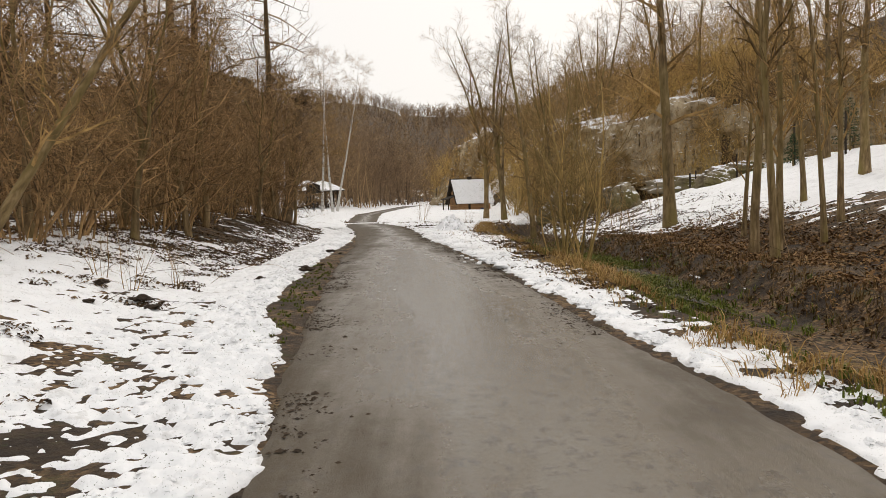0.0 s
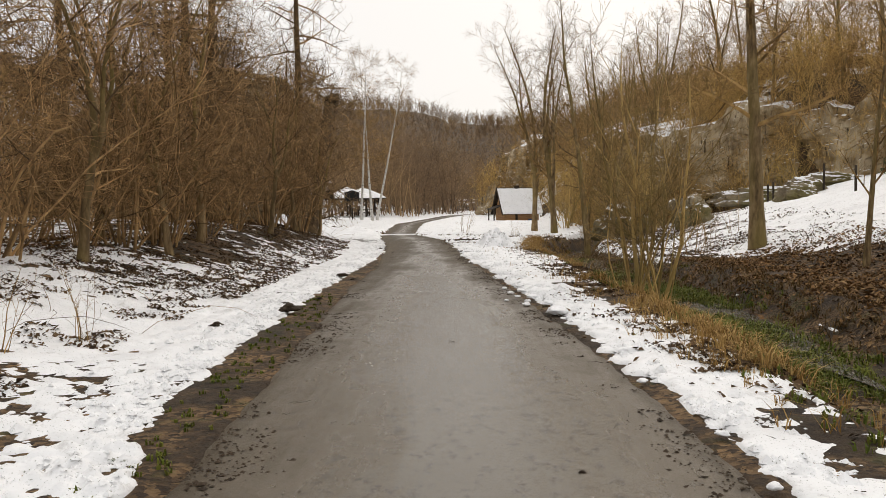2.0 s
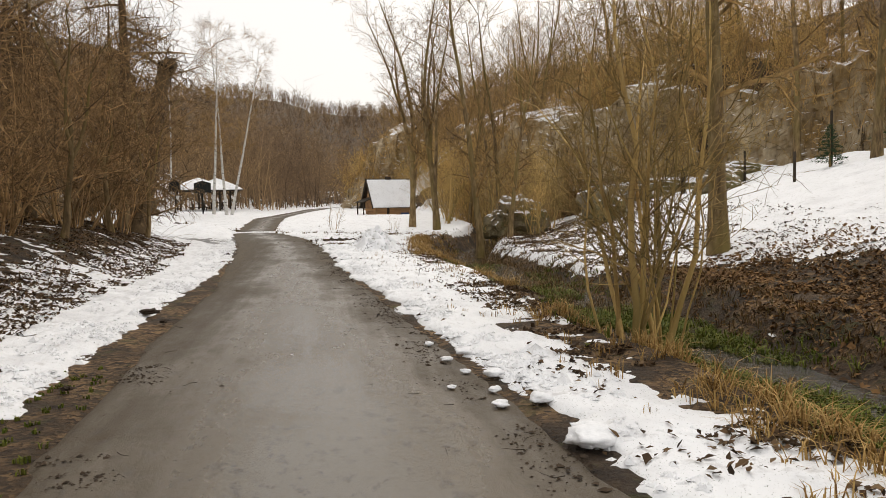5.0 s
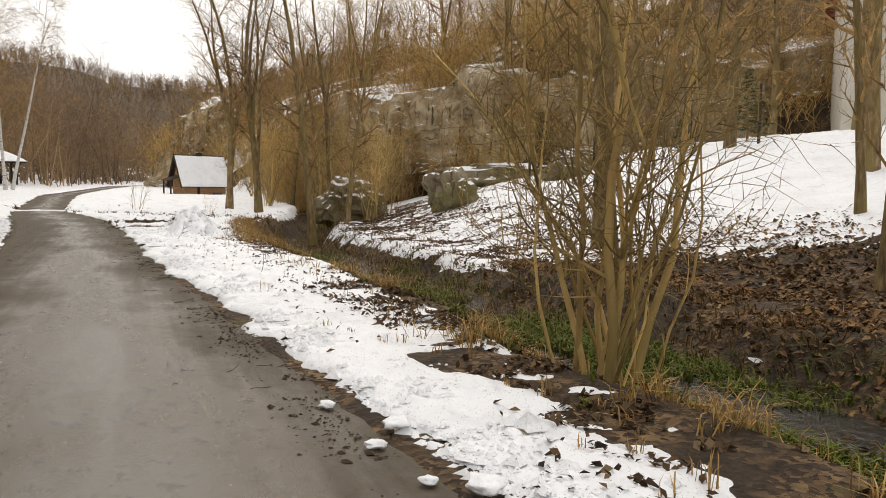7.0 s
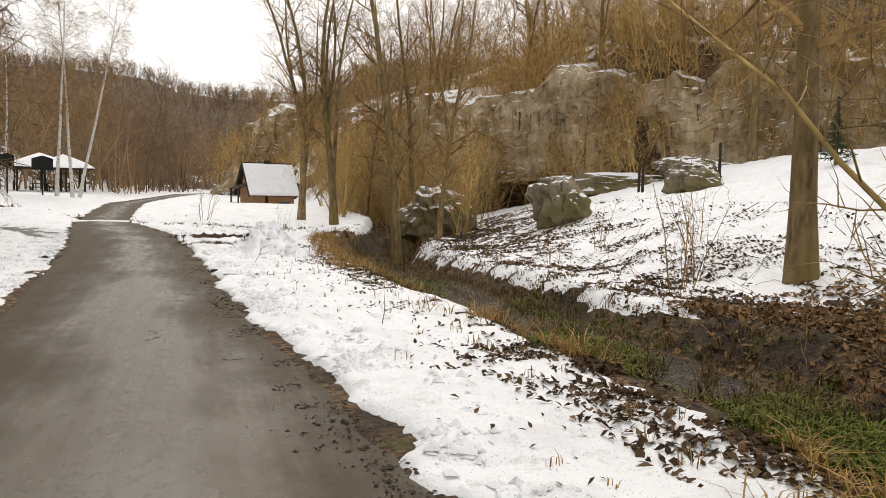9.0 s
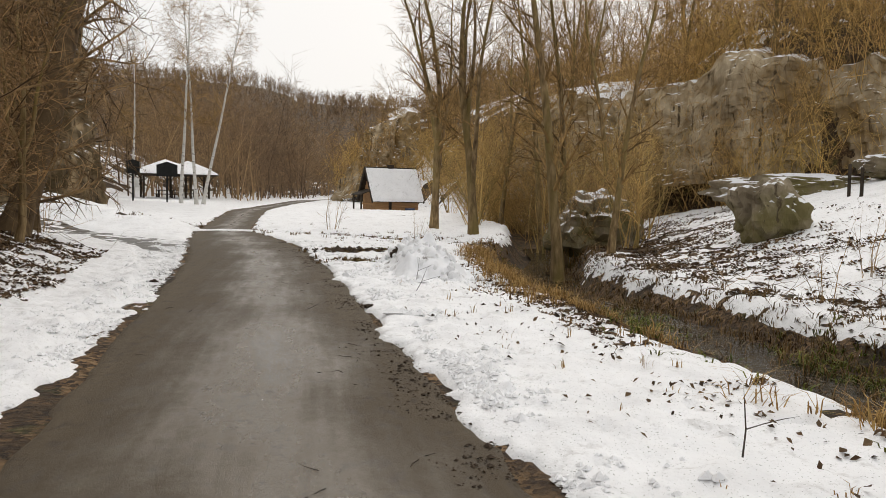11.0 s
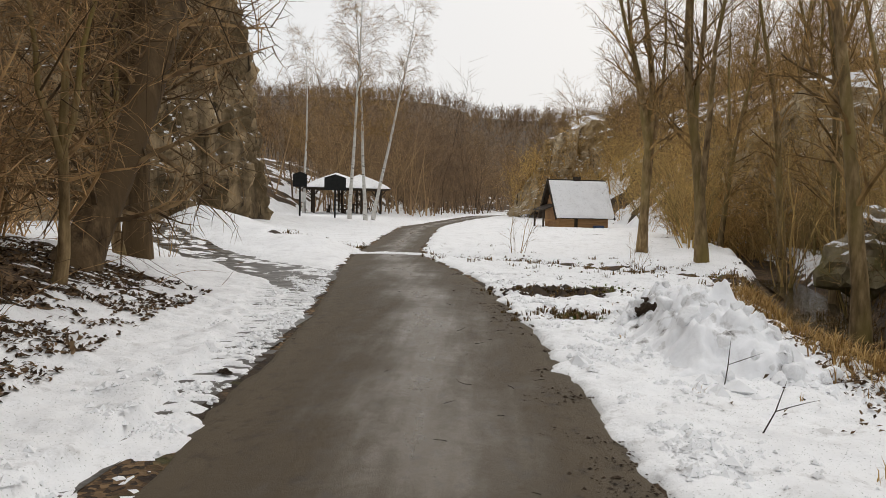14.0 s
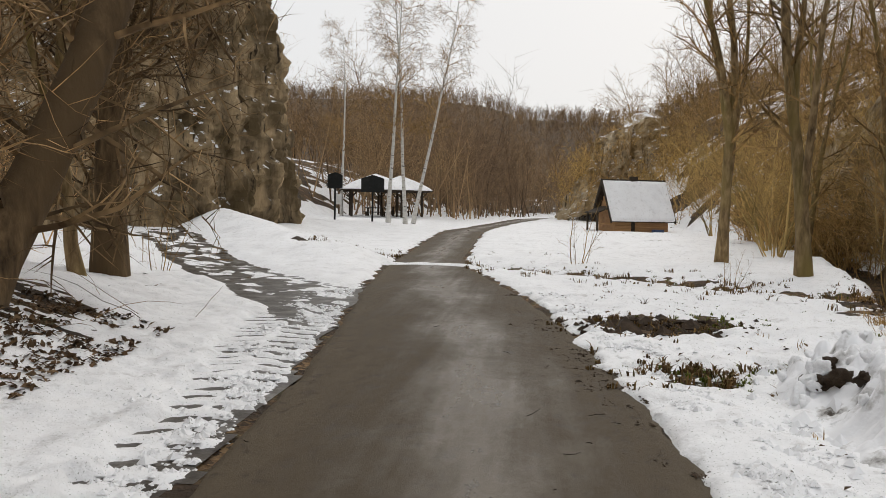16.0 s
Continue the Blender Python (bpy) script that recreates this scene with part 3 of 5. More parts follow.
def put(ob, x, y, turn=0.0, size=1.0, dz=0.0, high=None):
    m = pose(x, y, z_at(x, y) + dz, 0, 0, turn) @ Matrix.Diagonal((size, size, high or size, 1))
    return m


def place_first(ob, *a, **k):
    ob.matrix_basis = put(ob, *a, **k)
    return ob


# ---------------------------------------------------------------- rock
def rock_material(name, light, dark, moss, snow_from, soil=(0.07, 0.05, 0.03)):
    """Weathered limestone with streaks and moss; snow lies where the face looks up."""
    m, nt, p = material(name)
    v = coords(nt)
    f = noise_node(nt, coords(nt, (1, 1, 0.28)), 1.1, 9, 0.66)
    col = colours(nt, f, (0.32, dark), (0.47, tuple(0.5 * (a + b) for a, b in zip(light, dark))), (0.62, light))
    mf = noise_node(nt, v, 0.55, 6, 0.6)
    col = mix(nt, colours(nt, mf, (0.46, (0, 0, 0)), (0.6, (0.85, 0.85, 0.85))), col, moss)
    crack = noise_node(nt, coords(nt, (2.6, 2.6, 0.3)), 1.3, 8, 0.7)
    col = mix(nt, colours(nt, crack, (0.37, (0.95, 0.95, 0.95)), (0.42, (0, 0, 0))), col, soil)
    geo = nt.nodes.new("ShaderNodeNewGeometry")
    sep = nt.nodes.new("ShaderNodeSeparateXYZ")
    nt.links.new(geo.outputs["Normal"], sep.inputs[0])
    lift = nt.nodes.new("ShaderNodeMath")
    lift.operation = "ADD"
    nt.links.new(sep.outputs["Z"], lift.inputs[0])
    sc = node(nt, "ShaderNodeMapRange", **{"From Min": 0.3, "From Max": 0.7, "To Min": -0.22, "To Max": 0.22})
    nt.links.new(noise_node(nt, v, 2.3, 5, 0.6), sc.inputs["Value"])
    nt.links.new(sc.outputs[0], lift.inputs[1])
    col = mix(nt, colours(nt, lift.outputs[0], (snow_from, (0, 0, 0)), (min(0.99, snow_from + 0.06), (1, 1, 1))), col, (0.82, 0.83, 0.85))
    nt.links.new(col, p.inputs["Base Color"])
    p.inputs["Roughness"].default_value = 0.9
    p.inputs["Specular IOR Level"].default_value = 0.2
    bump(nt, p, mix(nt, 0.5, f, crack), 0.8, 0.2)
    return m


M_CLIFF = rock_material("limestone_cliff", (0.58, 0.48, 0.33), (0.17, 0.12, 0.066), (0.24, 0.155, 0.06), 0.80)
M_DARKCLIFF = rock_material("weathered_cliff", (0.42, 0.31, 0.18), (0.055, 0.040, 0.024), (0.085, 0.060, 0.028), 0.80, (0.030, 0.021, 0.013))
M_BOULDER = rock_material("mossy_boulder", (0.36, 0.30, 0.21), (0.10, 0.075, 0.045), (0.13, 0.11, 0.035), 0.76)


def rock_wall(name, line, base, top, lean, seed, mat, label, rough=0.8):
    """A broken rock face along a plan line, with ledges, from base to top heights given at its two ends."""
    pts = [Vector((x, y, 0)) for x, y in line]
    lens = [0.0]
    for a, b in zip(pts, pts[1:]):
        lens.append(lens[-1] + (b - a).length)
    total = lens[-1]
    nu, nv = int(total / 0.17), 84
    us, vs = np.linspace(0, total, nu), np.linspace(0, 1, nv)
    px, py = np.interp(us, lens, [p.x for p in pts]), np.interp(us, lens, [p.y for p in pts])
    tx, ty = np.gradient(px), np.gradient(py)
    n = np.hypot(tx, ty)
    ox, oy = ty / n, -tx / n
    U, V = np.meshgrid(us, vs)
    hi = np.interp(us, [0, total * 0.12, total * 0.4, total * 0.75, total], top)
    hi = hi + 0.9 * fbm(us, us * 0, 3.1, seed) + 0.5 * fbm(us, us * 0, 1.0, seed + 1)
    lo = np.interp(us, [0, total], base)
    Z = lo[None] + (hi - lo)[None] * np.minimum(V / 0.86, 1)
    block = 1.1 * np.round(fbm(U, Z * 0.3, 2.8, seed + 2) * 5) / 5 + 0.55 * np.round(fbm(U + 5, Z * 0.4, 1.1, seed + 9) * 4) / 4
    out = rough * (block + 0.22 * fbm(U, Z * 0.5, 0.9, seed + 3) + 0.16 * fbm(U, Z * 0.7, 0.35, seed + 4)) - lean * V * (hi - lo)[None]
    ledge = np.abs((Z / 1.35 + 0.5 * fbm(U, Z, 4, seed + 5)) % 1 - 0.5)
    out = out + 0.14 * rough * ramp(0.1, 0.3, ledge) + 0.5 * rough * fbm(U, Z * 0.22, 1.6, seed + 8)
    back = np.maximum(0, V - 0.86) / 0.14
    out = out - 6.0 * back
    Z = Z + back * 1.1 + 0.25 * fbm(U, V * 9, 0.8, seed + 6) * back
    X, Y = px[None] + ox[None] * out, py[None] + oy[None] * out
    me = grid_mesh(name, us, vs, Z)
    me.vertices.foreach_set("co", np.stack([X, Y, Z], -1).astype(np.float32).ravel())
    me.polygons.foreach_set("use_smooth", np.zeros(len(me.polygons), dtype=bool))
    me.update()
    me.materials.append(mat)
    return tagged(new(name, me), label, "cliff", kind="structure")


def boulder(x, y, sx, sy, sz, seed, label, mat=None, sink=0.25, turn=0.0, z=None):
    bm = bmesh.new()
    bmesh.ops.create_icosphere(bm, subdivisions=4, radius=1)
    for v in bm.verts:
        c = v.co.copy()
        k = 1 + 0.40 * noise.noise(c * 1.3 + Vector((seed, 0, 0))) + 0.26 * noise.noise(c * 3.1 + Vector((0, seed, 0))) + 0.12 * noise.noise(c * 7 + Vector((0, seed, 3)))
        c = c * k
        c = Vector([math.copysign(abs(a) ** 0.88, a) for a in c])
        v.co = Vector((c.x * sx, c.y * sy, c.z * sz))
    me = bpy.data.meshes.new("boulder")
    bm.to_mesh(me)
    bm.free()
    me.materials.append(mat or M_BOULDER)
    ob = new("boulder", me)
    ob.matrix_basis = pose(x, y, (z_at(x, y) if z is None else z) + sz * (1 - 2 * sink), 0, 0, turn)
    return tagged(ob, label, "rock")


rock_wall("cliff_right", [(10.5, 60), (13.0, 52.5), (16, 48.6), (19.5, 45.2), (23, 41.8), (27, 39.5), (34, 38)], (1.2, 3.6), (3.5, 6.4, 6.9, 7.0, 8.2), 0.12, 60, M_CLIFF,
          "pale broken limestone face with snowy ledges", 0.75)
rock_wall("cliff_left", [(-27, 53.0), (-23, 54.0), (-19, 55.0), (-14.2, 57.2), (-11.8, 60.0), (-12.2, 65), (-15, 71)], (0.3, 0.3), (6, 9, 11.5, 11, 8), 0.10, 70, M_DARKCLIFF,
          "tall dark weathered limestone cliff with overhangs", 1.15)
rock_wall("crag", [(2.6, 106), (3.4, 102), (5.2, 99.5), (8.0, 98.5), (11, 98.5)], (-0.5, 3.0), (4.0, 6.6, 8.4, 9.4, 9.8), 0.42, 80, M_CLIFF, "pale limestone crag with snow on its top", 1.0)
boulder(10.0, 33.6, 0.78, 0.7, 0.75, 3, "mossy boulder with snow on its side on the snowy slope", sink=0.15)
boulder(8.6, 41.2, 1.2, 1.1, 0.95, 8, "large dark brambled boulder above the stream", sink=0.2)
boulder(14.4, 33.8, 0.8, 0.6, 0.45, 12, "low mossy boulder beside the posts", sink=0.2)
boulder(15.3, 35.2, 0.75, 0.6, 0.5, 15, "mossy boulder between the fence posts", sink=0.2)
boulder(16.6, 43.5, 2.6, 1.0, 0.55, 18, "flat brambled rock shelf below the cliff", sink=0.2, turn=-35)
boulder(19.2, 41.0, 1.6, 0.8, 0.4, 21, "flat snowy rock ledge below the cliff", sink=0.2, turn=-30)


# ---------------------------------------------------------------- log hut
M_LOG = mottled("hut_timber", ((0.3, (0.34, 0.18, 0.075)), (0.6, (0.50, 0.29, 0.135)), (0.8, (0.60, 0.38, 0.2))), 4, 6, 0.75, (0.3, 3, 6), 0.3, 0.01, (0.8, (0.36, 0.20, 0.10)))
M_DARKWOOD = mottled("dark_wood", ((0.3, (0.022, 0.017, 0.012)), (0.7, (0.07, 0.052, 0.036))), 6, 4, 0.85, (1, 1, 0.4), 0.3, 0.01)


def box_bm(bm, x0, x1, y0, y1, z0, z1, edge=0.0):
    r = bmesh.ops.create_cube(bm, size=1)
    bmesh.ops.scale(bm, verts=r["verts"], vec=(x1 - x0, y1 - y0, z1 - z0))
    bmesh.ops.translate(bm, verts=r["verts"], vec=((x0 + x1) / 2, (y0 + y1) / 2, (z0 + z1) / 2))
    if edge:
        es = list({e for v in r["verts"] for e in v.link_edges})
        bmesh.ops.bevel(bm, geom=es, offset=edge, segments=1, affect="EDGES")
    return bm


def box_part(name, b, mat, parent, label="", edge=0.01):
    return part(name, box_bm(bmesh.new(), *b, edge), mat, parent, label)


def slab(bm, corners, thick):
    """A plate with the given upper corners and a thickness downwards along its normal."""
    c = [Vector(p) for p in corners]
    nrm = (c[1] - c[0]).cross(c[-1] - c[0]).normalized()
    top = [bm.verts.new(p) for p in c]
    low = [bm.verts.new(p - nrm * thick) for p in c]
    n = len(c)
    bm.faces.new(top)
    bm.faces.new(low[::-1])
    for i in range(n):
        bm.faces.new((top[i], low[i], low[(i + 1) % n], top[(i + 1) % n]))
    return bm


def snow_quilt(corners, thick, seed, nu=26, nv=22):
    """Snow lying on a sloping plate: puffed, thinning and torn towards its rim."""
    a, b, c, d = [Vector(p) for p in corners]
    nrm = (b - a).cross(d - a).normalized()
    bm = bmesh.new()
    rows = []
    for j in range(nv + 1):
        row = []
        for i in range(nu + 1):
            u, v = i / nu, j / nv
            p = a.lerp(b, u).lerp(d.lerp(c, u), v)
            e = min(u, 1 - u, v, 1 - v)
            h = thick * min(1, e / 0.06) ** 0.5 + 0.02 * noise.noise(p * 3 + Vector((seed, 0, 0))) - 0.004
            row.append(bm.verts.new(p + nrm * h))
        rows.append(row)
    for j in range(nv):
        for i in range(nu):
            bm.faces.new((rows[j][i], rows[j][i + 1], rows[j + 1][i + 1], rows[j + 1][i])).smooth = True
    return bm


def build_hut():
    hut = new("log_hut")
    W, D, H, P = 1.62, 1.2, 1.2, 3.02      # half length, half depth, wall and ridge heights
    for i in range(7):                     # squared logs of the front and back walls
        z0 = i * H / 7
        box_part("log", (-W, -0.62, -D, -D + 0.12, z0, z0 + H / 7 - 0.012), M_LOG, hut, edge=0.012)
        box_part("log", (-0.38, W, -D, -D + 0.12, z0, z0 + H / 7 - 0.012), M_LOG, hut, edge=0.012)
        box_part("log", (-W, W, D - 0.12, D, z0, z0 + H / 7 - 0.012), M_LOG, hut, edge=0.012)
    for side in (-1, 1):
        bm = bmesh.new()
        x = side * (W - 0.06)
        pts = [(-D, 0), (D, 0), (D, H), (0, P - 0.12), (-D, H)]
        front = [bm.verts.new((x - 0.05, y, z)) for y, z in pts]
        back = [bm.verts.new((x + 0.05, y, z)) for y, z in pts]
        bm.faces.new(front)
        bm.faces.new(back[::-1])
        for i in range(5):
            bm.faces.new((front[i], back[i], back[(i + 1) % 5], front[(i + 1) % 5]))
        bmesh.ops.recalc_face_normals(bm, faces=bm.faces)
        part("gable", bm, M_LOG, hut)
        for i in range(12):
            y = -D + 0.2 * i + 0.1
            top = H + (P - 0.12 - H) * (1 - abs(y) / D) - 0.03
            box_part("plank", (x - 0.075, x + 0.075, y - 0.092, y + 0.092, 0.0, top), M_LOG, hut, edge=0.008)
    door = box_part("door", (-0.61, -0.39, -D + 0.02, -D + 0.07, 0.0, H - 0.02), M_DARKWOOD, hut, "dark narrow plank door")
    box_part("handle", (-0.45, -0.43, -D - 0.02, -D + 0.02, 0.55, 0.65), M_DARKWOOD, door)
    o, ev = 0.32, 0.36
    slope = (P - H) / D
    ez = H - ev * slope + 0.08
    ends = (-W - o, W + o)
    part("roof", slab(bmesh.new(), [(ends[0], -D - ev, ez), (ends[1], -D - ev, ez), (ends[1], 0, P + 0.08), (ends[0], 0, P + 0.08)], 0.07), M_DARKWOOD, hut, "dark board roof")
    part("roof", slab(bmesh.new(), [(ends[1], D + ev, ez), (ends[0], D + ev, ez), (ends[0], 0, P + 0.08), (ends[1], 0, P + 0.08)], 0.07), M_DARKWOOD, hut, "dark board roof")
    for x in (ends[0], ends[1]):
        for s in (-1, 1):
            bm = slab(bmesh.new(), [(x - 0.03, s * (D + ev), ez - 0.02), (x + 0.03, s * (D + ev), ez - 0.02), (x + 0.03, 0, P + 0.07), (x - 0.03, 0, P + 0.07)], 0.16)
            bmesh.ops.recalc_face_normals(bm, faces=bm.faces)
            part("barge_board", bm, M_DARKWOOD, hut)
    box_part("ridge_board", (ends[0], ends[1], -0.08, 0.08, P + 0.06, P + 0.13), M_DARKWOOD, hut)
    # lean-to on the gable side, on two posts
    for y in (-0.75, 0.75):
        box_part("post", (-W - 0.92, -W - 0.82, y - 0.05, y + 0.05, 0, H + 0.1), M_DARKWOOD, hut)
    box_part("rail", (-W - 0.9, -W, -0.78, -0.72, 0.55, 0.63), M_LOG, hut)
    part("canopy", slab(bmesh.new(), [(-W - 1.0, -0.95, H + 0.02), (-W, -0.95, H + 0.4), (-W, 0.95, H + 0.4), (-W - 1.0, 0.95, H + 0.02)], 0.06), M_DARKWOOD, hut)
    box_part("chimney", (-0.25, 0.2, -0.12, 0.1, P - 0.1, P + 0.3), M_DARKWOOD, hut, "low snow-dusted chimney cap")
    m = pose(5.62, 75.6, 0.22, 0, 0, 17)
    hut.matrix_basis = m
    tagged(hut, "small timber hut with a steep snow-covered roof", "hut")
    for c, sd in (([(ends[0], -D - ev, ez), (ends[1], -D - ev, ez), (ends[1], -0.06, P + 0.06), (ends[0], -0.06, P + 0.06)], 1),
                  ([(ends[1], D + ev, ez), (ends[0], D + ev, ez), (ends[0], 0.06, P + 0.06), (ends[1], 0.06, P + 0.06)], 2)):
        bm = snow_quilt(c, 0.1, sd)
        me = bpy.data.meshes.new("roof_snow")
        bm.to_mesh(me)
        bm.free()
        me.materials.append(M_SNOW)
        ob = new("roof_snow", me)
        ob.matrix_basis = m
        tagged(ob, "white snow blanket lying on the hut roof", "snow")
    me = bpy.data.meshes.new("crate")
    box_bm(bmesh.new(), -0.3, 0.3, -0.2, 0.2, 0, 0.3, 0.03).to_mesh(me)
    M_BLUE = mottled("blue_plastic", ((0.3, (0.03, 0.05, 0.10)), (0.7, (0.06, 0.09, 0.17))), 5, 2, 0.5)
    me.materials.append(M_BLUE)
    crate = new("crate", me)
    crate.matrix_basis = m @ pose(0.75, -1.75, 0.0)
    tagged(crate, "dark blue crate in the snow before the hut", "crate")


build_hut()


# ---------------------------------------------------------------- picnic shelters and signs
def build_shelter(x, y, size, turn, seed):
    s = new("picnic_shelter")
    a, eave, peak = 1.55 * size, 1.95, 2.9
    for px in (-a * 0.82, a * 0.82):
        for py in (-a * 0.82, a * 0.82):
            box_part("post", (px - 0.08, px + 0.08, py - 0.08, py + 0.08, 0, eave), M_DARKWOOD, s)
            for q in (-1, 1):
                bm = slab(bmesh.new(), [(px - 0.04, py, 1.4), (px + 0.04, py, 1.4), (px - q * 0.5 + 0.04, py, eave), (px - q * 0.5 - 0.04, py, eave)], 0.07)
                bmesh.ops.recalc_face_normals(bm, faces=bm.faces)
                part("brace", bm, M_DARKWOOD, s)
    for q in (-1, 1):
        box_part("beam", (-a, a, q * a * 0.82 - 0.07, q * a * 0.82 + 0.07, eave - 0.04, eave + 0.14), M_DARKWOOD, s)
        box_part("beam", (q * a * 0.82 - 0.07, q * a * 0.82 + 0.07, -a, a, eave + 0.1, eave + 0.22), M_DARKWOOD, s)
    ring = [(-a * 1.2, -a * 1.2), (a * 1.2, -a * 1.2), (a * 1.2, a * 1.2), (-a * 1.2, a * 1.2)]
    bm = bmesh.new()
    for i in range(4):
        p, q = ring[i], ring[(i + 1) % 4]
        slab(bm, [(*p, eave), (*q, eave), (0, 0, peak)], 0.08)
    part("roof", bm, M_DARKWOOD, s, "dark pyramid roof")
    box_part("table_top", (-0.7, 0.7, -0.4, 0.4, 0.7, 0.76), M_DARKWOOD, s)
    for px in (-0.5, 0.5):
        box_part("table_leg", (px - 0.05, px + 0.05, -0.3, 0.3, 0, 0.7), M_DARKWOOD, s)
    for q in (-1, 1):
        box_part("bench", (-0.8, 0.8, q * 0.85 - 0.15, q * 0.85 + 0.15, 0.4, 0.46), M_DARKWOOD, s)
        for px in (-0.6, 0.6):
            box_part("bench_leg", (px - 0.05, px + 0.05, q * 0.85 - 0.12, q * 0.85 + 0.12, 0, 0.4), M_DARKWOOD, s)
    m = pose(x, y, z_at(x, y), 0, 0, turn)
    s.matrix_basis = m
    tagged(s, "dark timber picnic shelter under a snowy pyramid roof", "shelter", "picnic shelters")
    bm = bmesh.new()
    bmesh.ops.create_uvsphere(bm, u_segments=32, v_segments=14, radius=1)
    for v in bm.verts:
        r = max(abs(v.co.x), abs(v.co.y), 1e-6)
        k = math.hypot(v.co.x, v.co.y)
        f = k / r if k > 1e-6 else 1
        e = k
        qx, qy = v.co.x * f, v.co.y * f
        z = peak - (peak - eave) * max(abs(qx), abs(qy)) + (0.22 * (1 - e ** 4) if v.co.z > 0 else -0.01)
        v.co = Vector((qx * a * 1.21, qy * a * 1.21, z + 0.03 + 0.03 * noise.noise(v.co * 3 + Vector((seed, 0, 0)))))
    for f in bm.faces:
        f.smooth = True
    me = bpy.data.meshes.new("roof_snow")
    bm.to_mesh(me)
    bm.free()
    me.materials.append(M_SNOW)
    ob = new("roof_snow", me)
    ob.matrix_basis = m
    tagged(ob, "thick rounded snow on the shelter roof", "snow")


build_shelter(-11.2, 84.5, 1.35, 14, 1)
build_shelter(-10.2, 89.5, 1.2, 14, 2)

M_BLACKBOARD = mottled("black_board", ((0.3, (0.008, 0.009, 0.009)), (0.7, (0.02, 0.021, 0.02))), 5, 3, 0.7)
M_PAPER = mottled("white_paper", ((0.3, (0.6, 0.6, 0.58)), (0.7, (0.75, 0.75, 0.73))), 4, 3, 0.7)


def info_board(x, y, turn, w, h, foot, note, gable):
    s = new("information_board")
    box_part("post", (-0.05, 0.05, -0.05, 0.05, -0.1, foot + h), M_BLACKBOARD, s)
    bm = bmesh.new()
    pts = [(-w / 2, foot), (w / 2, foot), (w / 2, foot + h), (0, foot + h + gable), (-w / 2, foot + h)]
    fr, bk = [bm.verts.new((px, -0.11, pz)) for px, pz in pts], [bm.verts.new((px, -0.06, pz)) for px, pz in pts]
    bm.faces.new(fr)
    bm.faces.new(bk[::-1])
    for i in range(5):
        bm.faces.new((fr[i], bk[i], bk[(i + 1) % 5], fr[(i + 1) % 5]))
    bmesh.ops.recalc_face_normals(bm, faces=bm.faces)
    part("board", bm, M_BLACKBOARD, s)
    if note:
        box_part("notice", (0.06, 0.36, -0.1, -0.07, foot - 0.85, foot - 0.3), M_PAPER, s, "small white notice")
    s.matrix_basis = pose(x, y, z_at(x, y), 0, 0, turn)
    return tagged(s, "black signboard with a pitched top on a single post", "sign", "signboards")


info_board(-10.75, 70, 8, 0.8, 0.72, 1.75, True, 0.14)
info_board(-8.9, 71, 8, 1.25, 0.72, 1.7, False, 0.2)

# ---------------------------------------------------------------- house on the right
M_PLASTER = mottled("cream_plaster", ((0.3, (0.50, 0.46, 0.38)), (0.7, (0.66, 0.61, 0.52))), 2, 5, 0.9, (1, 1, 0.5), 0.1, 0.01)
M_PINK = mottled("pink_plaster", ((0.3, (0.30, 0.20, 0.16)), (0.7, (0.42, 0.29, 0.24))), 2, 5, 0.9, (1, 1, 0.5), 0.1, 0.01)
M_REDTRIM = mottled("red_roof_sheet", ((0.3, (0.16, 0.03, 0.02)), (0.7, (0.26, 0.06, 0.04))), 4, 3, 0.6)
M_WHITE = mottled("white_window_frame", ((0.3, (0.7, 0.7, 0.68)), (0.7, (0.8, 0.8, 0.78))), 6, 2, 0.5)
M_GLASS, nt_, p_ = material("window_glass")
p_.inputs["Base Color"].default_value = (0.03, 0.035, 0.04, 1)
p_.inputs["Roughness"].default_value = 0.05


